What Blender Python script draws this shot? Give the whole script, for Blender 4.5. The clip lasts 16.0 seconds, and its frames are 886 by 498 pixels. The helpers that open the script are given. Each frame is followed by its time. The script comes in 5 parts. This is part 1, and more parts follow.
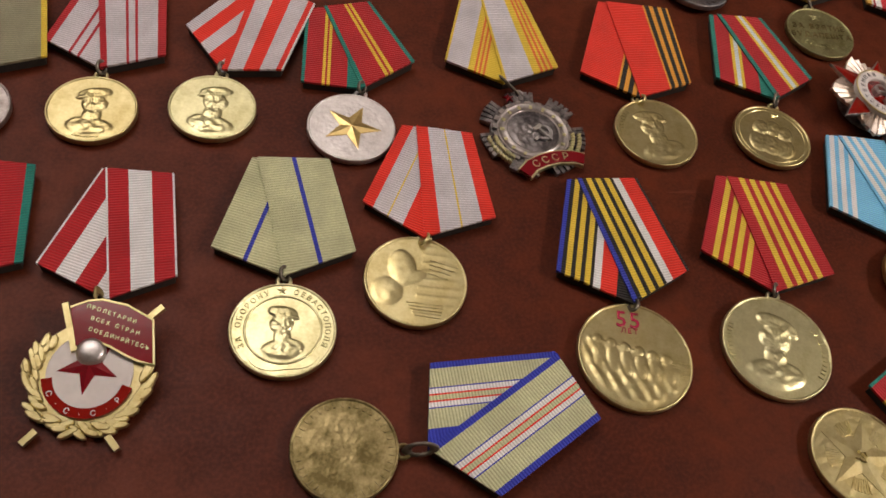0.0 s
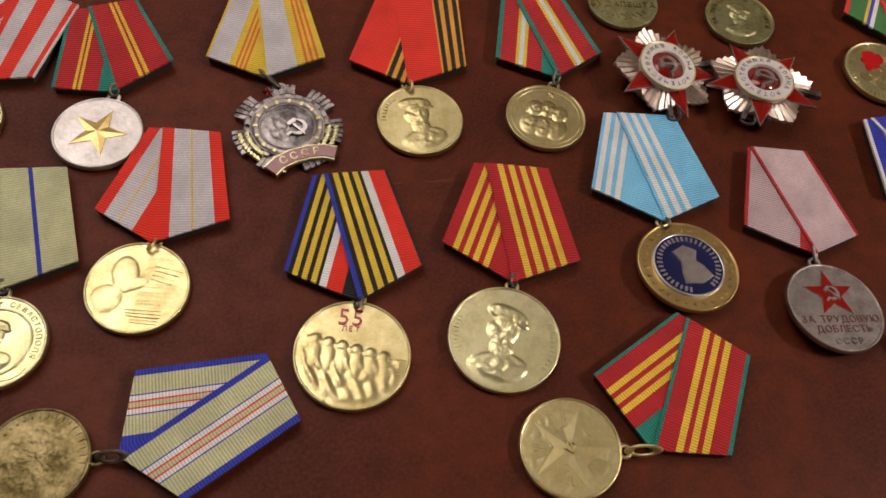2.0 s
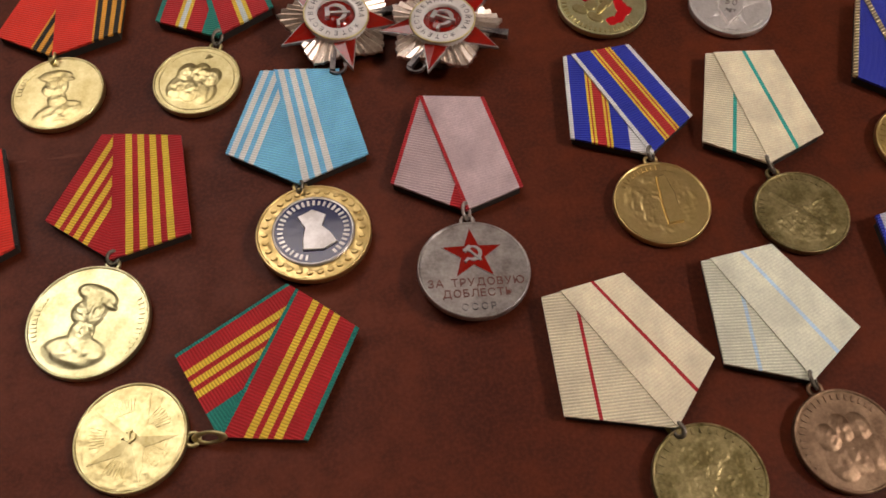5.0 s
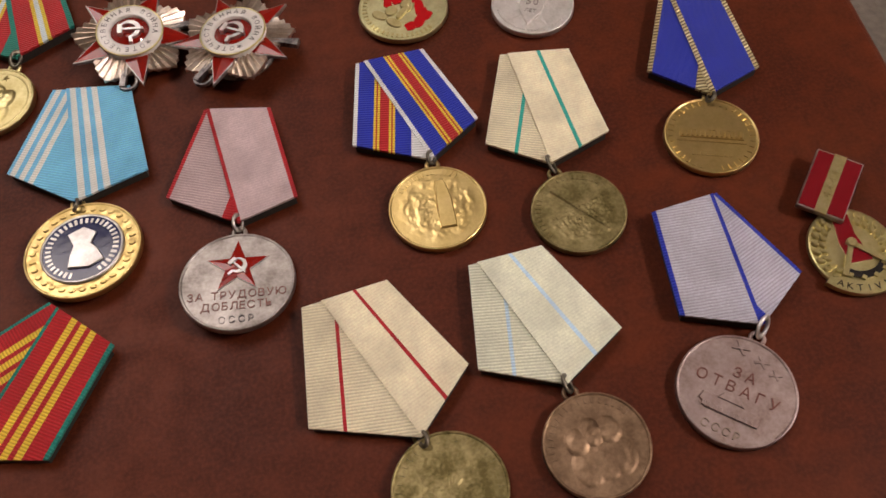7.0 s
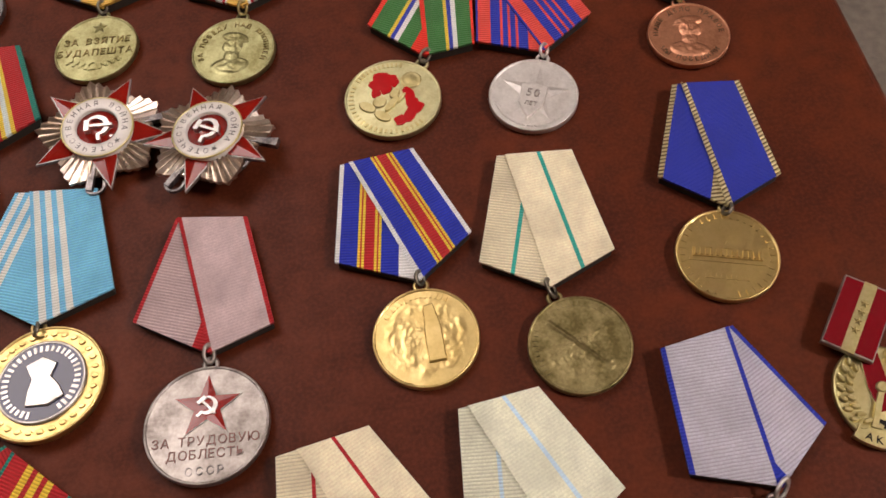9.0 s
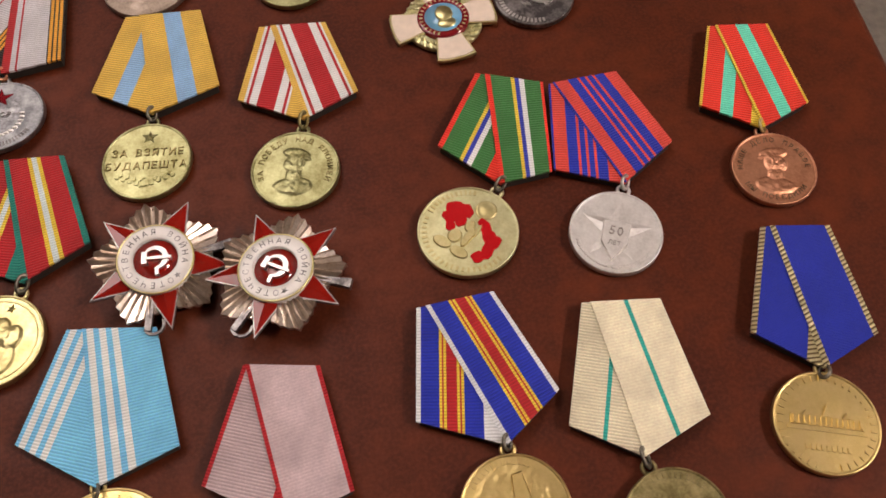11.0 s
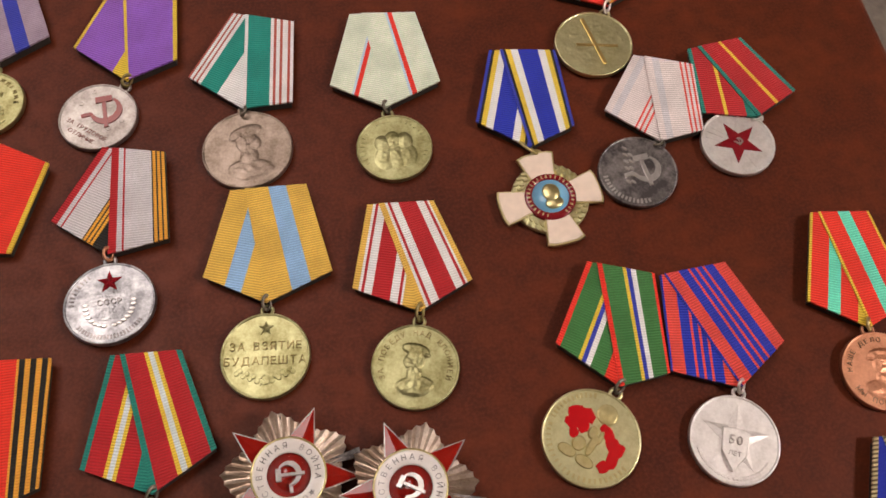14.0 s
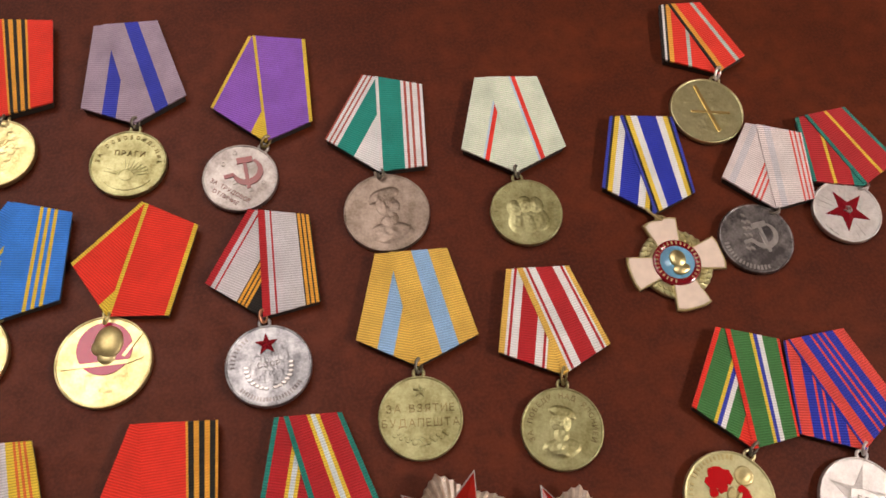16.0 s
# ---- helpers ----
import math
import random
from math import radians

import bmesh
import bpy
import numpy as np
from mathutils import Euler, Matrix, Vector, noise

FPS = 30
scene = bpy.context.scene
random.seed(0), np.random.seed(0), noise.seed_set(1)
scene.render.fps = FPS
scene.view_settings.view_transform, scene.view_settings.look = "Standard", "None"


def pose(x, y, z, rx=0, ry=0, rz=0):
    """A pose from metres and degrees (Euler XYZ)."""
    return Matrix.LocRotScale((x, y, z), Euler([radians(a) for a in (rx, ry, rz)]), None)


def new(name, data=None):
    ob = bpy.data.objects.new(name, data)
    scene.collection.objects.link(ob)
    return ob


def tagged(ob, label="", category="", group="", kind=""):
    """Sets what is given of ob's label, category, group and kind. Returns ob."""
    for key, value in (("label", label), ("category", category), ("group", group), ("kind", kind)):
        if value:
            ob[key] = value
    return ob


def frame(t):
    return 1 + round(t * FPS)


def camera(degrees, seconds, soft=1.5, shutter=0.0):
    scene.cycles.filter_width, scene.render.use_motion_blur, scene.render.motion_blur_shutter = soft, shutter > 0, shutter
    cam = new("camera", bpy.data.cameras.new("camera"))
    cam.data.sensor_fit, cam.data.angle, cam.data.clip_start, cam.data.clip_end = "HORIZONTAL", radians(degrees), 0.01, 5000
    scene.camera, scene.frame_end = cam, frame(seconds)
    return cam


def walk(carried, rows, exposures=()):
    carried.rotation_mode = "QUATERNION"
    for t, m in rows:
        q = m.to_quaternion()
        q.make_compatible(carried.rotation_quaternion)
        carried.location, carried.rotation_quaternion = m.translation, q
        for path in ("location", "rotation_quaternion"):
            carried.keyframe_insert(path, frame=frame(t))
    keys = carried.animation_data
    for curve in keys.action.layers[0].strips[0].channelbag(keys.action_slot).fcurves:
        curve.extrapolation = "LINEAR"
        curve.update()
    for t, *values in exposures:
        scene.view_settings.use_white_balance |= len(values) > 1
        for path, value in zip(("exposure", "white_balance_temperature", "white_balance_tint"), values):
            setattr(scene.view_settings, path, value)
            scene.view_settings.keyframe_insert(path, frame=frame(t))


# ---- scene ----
cam = camera(55.56, 16.0, 1.65)
PATH = [
    (0, -0.02080, -0.02289, 0.23269, 33.476, -9.850, 0.989),
    (0.5, 0.00534, -0.01828, 0.23846, 32.472, -9.388, 1.577),
    (1, 0.02945, -0.01469, 0.24875, 31.259, -8.422, 1.202),
    (1.5, 0.05756, -0.00955, 0.25574, 30.292, -7.499, 1.419),
    (2, 0.08232, -0.00658, 0.25994, 29.598, -6.310, 0.646),
    (2.5, 0.11066, -0.00232, 0.25895, 29.095, -4.884, 0.694),
    (3, 0.13308, 0.00049, 0.25820, 28.745, -4.334, 1.059),
    (3.5, 0.16169, 0.00105, 0.25648, 28.384, -2.414, 0.645),
    (4, 0.19528, 0.00322, 0.25382, 28.217, -1.045, 0.713),
    (4.5, 0.22275, 0.00558, 0.24802, 28.136, -0.221, 1.036),
    (5, 0.24496, 0.00344, 0.24260, 28.614, 0.592, 0.842),
    (5.2, 0.25764, 0.00285, 0.24227, 28.463, 1.385, 1.190),
    (7.3, 0.33786, 0.00531, 0.23154, 29.645, 3.476, -0.744),
    (7.5, 0.34518, 0.00991, 0.22802, 29.624, 3.873, -1.014),
    (8, 0.34920, 0.02434, 0.22887, 29.222, 3.805, -0.283),
    (8.2, 0.34637, 0.03334, 0.23278, 28.357, 4.045, -0.157),
    (10.3, 0.31416, 0.08730, 0.24230, 27.691, 2.117, 1.150),
    (10.5, 0.30846, 0.09526, 0.24648, 27.077, 1.662, 0.933),
    (11, 0.29846, 0.10981, 0.25103, 27.022, 1.278, 0.480),
    (11.5, 0.29267, 0.12258, 0.26009, 26.628, 1.162, 0.312),
    (12, 0.28781, 0.13480, 0.26771, 26.329, 0.633, 0.470),
    (12.5, 0.27748, 0.14355, 0.27232, 26.215, -0.189, 0.536),
    (13, 0.26848, 0.15658, 0.28038, 25.624, -0.289, 0.609),
    (13.5, 0.25665, 0.17009, 0.28827, 25.217, -0.621, 0.288),
    (14, 0.24370, 0.18168, 0.28926, 24.718, -1.181, 0.007),
    (14.5, 0.23261, 0.19106, 0.29602, 24.225, -1.414, -0.264),
    (15, 0.22171, 0.20308, 0.30257, 23.534, -1.962, 0.052),
    (15.5, 0.20393, 0.20824, 0.30825, 23.572, -2.592, -0.145),
    (16, 0.17694, 0.20355, 0.31411, 23.669, -3.310, -0.193),
]
walk(cam, [(t, pose(x, y, z, rx, ry, rz)) for t, x, y, z, rx, ry, rz in PATH],
     exposures=[(0, 0.0), (5, -0.08), (7.5, 0.12), (10.5, 0.22), (16, 0.27)])

# ---- world, lamps, exposure ----
world = bpy.data.worlds.new("room_air")
world.use_nodes = True
world.node_tree.nodes["Background"].inputs[0].default_value = (1.0, 0.92, 0.82, 1)
world.node_tree.nodes["Background"].inputs[1].default_value = 0.12
scene.world = world

LAMP_A, LAMP_B = 4.3, 98.0
MM = 0.001


# ---- materials ----
def mat_base(name):
    m = bpy.data.materials.new(name)
    m.use_nodes = True
    nt = m.node_tree
    return m, nt, nt.nodes["Principled BSDF"]


def add(nt, kind, **sets):
    n = nt.nodes.new(kind)
    for k, v in sets.items():
        n.inputs[k].default_value = v
    return n


def math_node(nt, op, a, b=None):
    n = nt.nodes.new("ShaderNodeMath")
    n.operation = op
    for i, v in enumerate((a, b)):
        if v is None:
            continue
        if isinstance(v, (int, float)):
            n.inputs[i].default_value = v
        else:
            nt.links.new(v, n.inputs[i])
    return n.outputs[0]


def mix_col(nt, fac, a, b):
    n = nt.nodes.new("ShaderNodeMix")
    n.data_type = "RGBA"
    for sock, v in ((n.inputs[0], fac), (n.inputs[6], a), (n.inputs[7], b)):
        if isinstance(v, (int, float)):
            sock.default_value = v
        elif isinstance(v, tuple):
            sock.default_value = (*v[:3], 1)
        else:
            nt.links.new(v, sock)
    return n.outputs[2]


def noise_fac(nt, scale, detail=4.0, lo=0.3, hi=0.7, coord=None):
    n = add(nt, "ShaderNodeTexNoise", Scale=scale, Detail=detail)
    if coord is not None:
        nt.links.new(coord, n.inputs["Vector"])
    r = nt.nodes.new("ShaderNodeMapRange")
    r.inputs[1].default_value, r.inputs[2].default_value = lo, hi
    nt.links.new(n.outputs[0], r.inputs[0])
    return r.outputs[0]


def bump(nt, height, strength, dist, into):
    b = add(nt, "ShaderNodeBump", Strength=strength, Distance=dist)
    nt.links.new(height, b.inputs["Height"])
    nt.links.new(b.outputs[0], into.inputs["Normal"])
    return b


def coords(nt):
    return nt.nodes.new("ShaderNodeTexCoord").outputs["Object"]


CACHE = {}


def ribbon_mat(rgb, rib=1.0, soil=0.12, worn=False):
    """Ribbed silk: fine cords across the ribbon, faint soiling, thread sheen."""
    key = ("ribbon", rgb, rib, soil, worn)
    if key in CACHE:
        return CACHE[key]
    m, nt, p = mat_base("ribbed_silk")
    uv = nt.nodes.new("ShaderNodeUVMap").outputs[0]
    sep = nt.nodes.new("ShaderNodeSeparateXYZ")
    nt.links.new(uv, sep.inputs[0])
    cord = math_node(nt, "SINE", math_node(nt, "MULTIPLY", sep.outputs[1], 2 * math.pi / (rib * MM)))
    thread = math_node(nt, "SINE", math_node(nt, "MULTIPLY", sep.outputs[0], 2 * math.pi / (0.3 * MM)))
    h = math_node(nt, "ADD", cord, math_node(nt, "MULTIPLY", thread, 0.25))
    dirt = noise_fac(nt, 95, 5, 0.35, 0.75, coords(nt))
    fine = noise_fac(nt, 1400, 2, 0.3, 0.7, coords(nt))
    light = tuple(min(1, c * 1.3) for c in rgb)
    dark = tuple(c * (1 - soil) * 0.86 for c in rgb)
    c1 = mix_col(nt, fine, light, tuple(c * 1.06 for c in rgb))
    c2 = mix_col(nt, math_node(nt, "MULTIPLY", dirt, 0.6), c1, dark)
    # Shade between the cords is painted into the colour, weaker on worn pale silk.
    groove_shade = math_node(nt, "MULTIPLY", math_node(nt, "MAXIMUM", math_node(nt, "MULTIPLY", cord, -1.0), 0.0), (0.14 if worn else 0.45) if min(rgb) > 0.4 else 0.62 if rgb[1] > 0.5 and rgb[2] < 0.1 else 0.42)
    c3 = mix_col(nt, groove_shade, c2, tuple(c * 0.42 for c in rgb))
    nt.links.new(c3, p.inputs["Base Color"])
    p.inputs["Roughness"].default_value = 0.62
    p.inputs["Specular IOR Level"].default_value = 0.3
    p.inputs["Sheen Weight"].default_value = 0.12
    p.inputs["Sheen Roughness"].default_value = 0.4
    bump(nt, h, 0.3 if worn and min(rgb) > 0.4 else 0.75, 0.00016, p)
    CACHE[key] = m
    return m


def braid_mat():
    """Twisted gilt braid along the edge of a ribbon."""
    if "braid" in CACHE:
        return CACHE["braid"]
    m, nt, p = mat_base("gilt_braid")
    uv = nt.nodes.new("ShaderNodeUVMap").outputs[0]
    sep = nt.nodes.new("ShaderNodeSeparateXYZ")
    nt.links.new(uv, sep.inputs[0])
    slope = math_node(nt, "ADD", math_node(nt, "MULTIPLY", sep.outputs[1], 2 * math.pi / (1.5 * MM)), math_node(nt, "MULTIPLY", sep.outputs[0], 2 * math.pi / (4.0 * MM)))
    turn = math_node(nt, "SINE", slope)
    # Hollows of the twist carry painted shade, a dark brown in the colour.
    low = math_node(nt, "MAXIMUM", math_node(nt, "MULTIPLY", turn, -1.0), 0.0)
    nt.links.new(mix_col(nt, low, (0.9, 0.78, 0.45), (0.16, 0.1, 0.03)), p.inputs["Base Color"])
    p.inputs["Metallic"].default_value = 0.6
    p.inputs["Roughness"].default_value = 0.4
    bump(nt, turn, 1.0, 0.0004, p)
    CACHE["braid"] = m
    return m


def metal_mat(key, rgb, tarnish, rough=0.3, wear=0.5, metal=1.0, relief=0.3):
    """Struck metal with tarnish in the low places, fine scratches and an uneven polish."""
    if key in CACHE:
        return CACHE[key]
    m, nt, p = mat_base(key)
    oc = coords(nt)
    rough, wear = rough + 0.04, min(1.0, wear + 0.15)
    big = noise_fac(nt, 160, 5, 0.38, 0.72, oc)
    fine = noise_fac(nt, 900, 4, 0.3, 0.75, oc)
    f = math_node(nt, "MULTIPLY", math_node(nt, "ADD", big, math_node(nt, "MULTIPLY", fine, 0.5)), wear)
    nt.links.new(mix_col(nt, f, rgb, tarnish), p.inputs["Base Color"])
    p.inputs["Metallic"].default_value = metal
    r = math_node(nt, "ADD", math_node(nt, "MULTIPLY", fine, 0.14), rough)
    nt.links.new(math_node(nt, "ADD", r, math_node(nt, "MULTIPLY", big, 0.08)), p.inputs["Roughness"])
    h = math_node(nt, "ADD", math_node(nt, "MULTIPLY", big, 0.7), math_node(nt, "MULTIPLY", fine, 0.4))
    bump(nt, h, relief, 0.00012, p)
    CACHE[key] = m
    return m


def enamel_mat(key, rgb, rough=0.14):
    if key in CACHE:
        return CACHE[key]
    m, nt, p = mat_base(key)
    oc = coords(nt)
    f = noise_fac(nt, 300, 4, 0.3, 0.75, oc)
    nt.links.new(mix_col(nt, f, rgb, tuple(c * 0.88 for c in rgb)), p.inputs["Base Color"])
    p.inputs["Roughness"].default_value = rough
    p.inputs["Coat Weight"].default_value = 0.25
    p.inputs["Coat Roughness"].default_value = 0.08
    bump(nt, f, 0.15, 0.0001, p)
    CACHE[key] = m
    return m


def cloth_mat(key, rgb, rgb2, scale, rough=0.9, depth=0.0005):
    if key in CACHE:
        return CACHE[key]
    m, nt, p = mat_base(key)
    oc = coords(nt)
    a, b = noise_fac(nt, scale, 5, 0.35, 0.7, oc), noise_fac(nt, scale * 9, 3, 0.3, 0.7, oc)
    f = math_node(nt, "MULTIPLY", math_node(nt, "ADD", a, b), 0.5)
    nt.links.new(mix_col(nt, f, rgb, rgb2), p.inputs["Base Color"])
    p.inputs["Roughness"].default_value = rough
    bump(nt, b, 0.4, depth, p)
    CACHE[key] = m
    return m


def table_mat():
    """Reddish brown leather-like table top: fine pebble, blotches and a few pale scratches."""
    m, nt, p = mat_base("brown_leather")
    oc = coords(nt)
    blotch = noise_fac(nt, 20, 7, 0.38, 0.64, oc)
    mid = noise_fac(nt, 120, 5, 0.32, 0.7, oc)
    fine = noise_fac(nt, 800, 4, 0.4, 0.7, oc)
    pebble = add(nt, "ShaderNodeTexVoronoi", Scale=1300.0)
    nt.links.new(oc, pebble.inputs["Vector"])
    c = mix_col(nt, blotch, (0.116, 0.0235, 0.008), (0.064, 0.013, 0.0054))
    c = mix_col(nt, math_node(nt, "MULTIPLY", mid, 0.6), c, (0.04, 0.01, 0.0055))
    c = mix_col(nt, math_node(nt, "MULTIPLY", fine, 0.35), c, (0.15, 0.036, 0.016))
    mp = nt.nodes.new("ShaderNodeMapping")
    mp.inputs["Rotation"].default_value = (0, 0, 0.5)
    mp.inputs["Scale"].default_value = (14, 190, 1)
    nt.links.new(oc, mp.inputs[0])
    scr = add(nt, "ShaderNodeTexNoise", Scale=1.0, Detail=3.0)
    nt.links.new(mp.outputs[0], scr.inputs["Vector"])
    s = math_node(nt, "MULTIPLY", math_node(nt, "GREATER_THAN", scr.outputs[0], 0.735), noise_fac(nt, 22, 2, 0.5, 0.7, oc))
    c = mix_col(nt, math_node(nt, "MULTIPLY", s, 0.3), c, (0.3, 0.12, 0.07))
    nt.links.new(c, p.inputs["Base Color"])
    nt.links.new(math_node(nt, "ADD", math_node(nt, "MULTIPLY", mid, 0.12), 0.42), p.inputs["Roughness"])
    p.inputs["Specular IOR Level"].default_value = 0.13
    h = math_node(nt, "ADD", math_node(nt, "MULTIPLY", pebble.outputs["Distance"], 0.8), math_node(nt, "MULTIPLY", mid, 0.5))
    bump(nt, h, 0.2, 0.00018, p)
    return m


GOLD = metal_mat("bright_gold", (0.7, 0.63, 0.33), (0.45, 0.36, 0.14), 0.26, 0.45)
LIME = metal_mat("pale_gilt", (0.77, 0.74, 0.44), (0.5, 0.46, 0.22), 0.27, 0.5)
BRASS = metal_mat("worn_brass", (0.5, 0.49, 0.26), (0.24, 0.22, 0.09), 0.33, 0.6)
OLD = metal_mat("tarnished_brass", (0.4, 0.33, 0.16), (0.15, 0.12, 0.045), 0.38, 0.75)
TOMPAK = metal_mat("yellow_gilt", (0.74, 0.57, 0.25), (0.52, 0.37, 0.12), 0.24, 0.4)
SILVER = metal_mat("worn_silver", (0.5, 0.46, 0.43), (0.24, 0.21, 0.19), 0.34, 0.6)
BRIGHT = metal_mat("bright_silver", (0.76, 0.74, 0.72), (0.42, 0.39, 0.37), 0.25, 0.5)
PALE = metal_mat("greyed_silver", (0.5, 0.5, 0.51), (0.2, 0.2, 0.21), 0.3, 0.75)
DARK = metal_mat("oxidised_silver", (0.42, 0.39, 0.38), (0.1, 0.09, 0.09), 0.3, 0.9)
PINKSILVER = metal_mat("warm_silver", (0.48, 0.38, 0.36), (0.28, 0.2, 0.18), 0.36, 0.6)
MATT = metal_mat("matt_white_metal", (0.8, 0.77, 0.74), (0.58, 0.55, 0.52), 0.42, 0.5)
COPPER = metal_mat("copper", (0.72, 0.36, 0.22), (0.4, 0.17, 0.09), 0.33, 0.5)
BRONZE = metal_mat("brown_bronze", (0.36, 0.24, 0.15), (0.16, 0.1, 0.06), 0.38, 0.7)
GREYBRONZE = metal_mat("grey_bronze", (0.42, 0.34, 0.28), (0.22, 0.17, 0.13), 0.4, 0.6)
RAY = metal_mat("pleat_silver", (0.86, 0.78, 0.7), (0.5, 0.4, 0.32), 0.2, 0.7)
STEEL = metal_mat("dull_steel", (0.3, 0.27, 0.22), (0.1, 0.09, 0.07), 0.35, 0.8)
RED_E = enamel_mat("red_enamel", (0.25, 0.009, 0.005), 0.1)
DRED_E = enamel_mat("dark_red_enamel", (0.2, 0.006, 0.012))
WHITE_E = enamel_mat("white_enamel", (0.72, 0.68, 0.64))
CREAM_E = enamel_mat("cream_enamel", (0.82, 0.68, 0.56))
BLUE_E = enamel_mat("navy_enamel", (0.012, 0.017, 0.075), 0.1)
SKY_E = enamel_mat("sky_enamel", (0.2, 0.46, 0.68))
BLACK_E = enamel_mat("black_enamel", (0.02, 0.018, 0.017))
CRIMSON_E = enamel_mat("crimson_enamel", (0.46, 0.012, 0.07), 0.22)
BROWN_INK = enamel_mat("brown_enamel_lettering", (0.16, 0.05, 0.035), 0.35)
BACK = cloth_mat("dark_backing", (0.03, 0.026, 0.02), (0.015, 0.012, 0.01), 300, 0.7, 0.0001)

COL = {
    "r": (0.880, 0.040, 0.022), "R": (0.480, 0.018, 0.024), "v": (0.750, 0.075, 0.053), "w": (0.860, 0.860, 0.858),
    "g": (0.645, 0.615, 0.645), "y": (0.860, 0.598, 0.058), "Y": (0.860, 0.650, 0.208), "k": (0.018, 0.016, 0.014),
    "a": (0.858, 0.390, 0.046), "G": (0.018, 0.230, 0.180), "b": (0.038, 0.053, 0.450), "o": (0.600, 0.615, 0.360),
    "c": (0.21, 0.60, 0.98), "p": (0.530, 0.405, 0.415), "e": (0.830, 0.720, 0.510), "s": (0.546, 0.715, 0.860),
    "t": (0.035, 0.440, 0.360), "h": (0.520, 0.500, 0.580), "m": (0.860, 0.520, 0.098), "S": (0.300, 0.510, 0.825),
    "F": (0.053, 0.195, 0.053), "q": (0.150, 0.750, 0.540), "E": (0.014, 0.270, 0.220), "n": (0.450, 0.090, 0.060),
    "i": (0.760, 0.900, 0.680), "x": (0.285, 0.112, 0.555), "H": (0.405, 0.315, 0.405), "B": (0.045, 0.240, 0.825),
    "d": (0.450, 0.540, 0.495), "O": (0.780, 0.169, 0.039), "L": (0.675, 0.750, 0.780), "z": (0.300, 0.285, 0.180),
    "E2": (0.740, 0.750, 0.590), "W": (0.780, 0.689, 0.676), "u": (0.020, 0.036, 0.430),
}


# ---- mesh helpers ----
def part(name, bm, material, parent, label="", m=None, smooth=False):
    me = bpy.data.meshes.new(name)
    bmesh.ops.recalc_face_normals(bm, faces=bm.faces)
    if smooth:
        for f in bm.faces:
            f.smooth = True
    bm.to_mesh(me)
    bm.free()
    for one in material if isinstance(material, (list, tuple)) else (material,):
        me.materials.append(one)
    ob = new(name, me)
    ob.parent = parent
    if m is not None:
        ob.matrix_basis = m
    return tagged(ob, label)


def prism(bm, pts, z0, z1, chamfer=0.0, mi=0):
    """A flat plate with an outline, from z0 to z1, its upper edge chamfered."""
    n = len(pts)
    area = sum(pts[i][0] * pts[(i + 1) % n][1] - pts[(i + 1) % n][0] * pts[i][1] for i in range(n))
    if area < 0:
        pts = pts[::-1]
    cx, cy = sum(p[0] for p in pts) / n, sum(p[1] for p in pts) / n
    rings = [[bm.verts.new((x, y, z0)) for x, y in pts]]
    if chamfer:
        rings.append([bm.verts.new((x, y, z1 - chamfer)) for x, y in pts])
        top = []
        for x, y in pts:
            d = math.hypot(x - cx, y - cy) or 1
            k = max(0.0, 1 - chamfer / d)
            top.append(bm.verts.new((cx + (x - cx) * k, cy + (y - cy) * k, z1)))
        rings.append(top)
    else:
        rings.append([bm.verts.new((x, y, z1)) for x, y in pts])
    for a, b in zip(rings, rings[1:]):
        for i in range(n):
            bm.faces.new((a[i], a[(i + 1) % n], b[(i + 1) % n], b[i])).material_index = mi
    bm.faces.new(rings[-1]).material_index = mi
    bm.faces.new(rings[0][::-1]).material_index = mi
    return bm


def lathe(bm, profile, seg=64, mi=0):
    """A turned body round z from (radius, z) pairs."""
    rings = []
    for r, z in profile:
        if r < 1e-7:
            rings.append([bm.verts.new((0, 0, z))])
        else:
            rings.append([bm.verts.new((r * math.cos(2 * math.pi * i / seg), r * math.sin(2 * math.pi * i / seg), z)) for i in range(seg)])
    for a, b in zip(rings, rings[1:]):
        for i in range(seg):
            j = (i + 1) % seg
            q = [a[i % len(a)], a[j % len(a)], b[j % len(b)], b[i % len(b)]]
            q = [v for k, v in enumerate(q) if v not in q[:k]]
            if len(q) > 2:
                bm.faces.new(q).material_index = mi
    return bm


def torus(bm, major, minor, stretch=1.0, seg=22, tube=8):
    rings = []
    for i in range(seg):
        a = 2 * math.pi * i / seg
        rings.append([bm.verts.new(((major + minor * math.cos(b)) * math.cos(a), (major + minor * math.cos(b)) * math.sin(a) * stretch, minor * math.sin(b)))
                      for b in (2 * math.pi * k / tube for k in range(tube))])
    for i in range(seg):
        a, b = rings[i], rings[(i + 1) % seg]
        for k in range(tube):
            bm.faces.new((a[k], a[(k + 1) % tube], b[(k + 1) % tube], b[k]))
    return bm


def circle_pts(r, seg=40, cx=0.0, cy=0.0, squash=1.0):
    return [(cx + r * math.cos(2 * math.pi * i / seg), cy + squash * r * math.sin(2 * math.pi * i / seg)) for i in range(seg)]


def star_pts(r, points=5, inner=0.4, turn=90.0):
    return [((r if i % 2 == 0 else r * inner) * math.cos(radians(turn + 180 / points * i)), (r if i % 2 == 0 else r * inner) * math.sin(radians(turn + 180 / points * i))) for i in range(2 * points)]


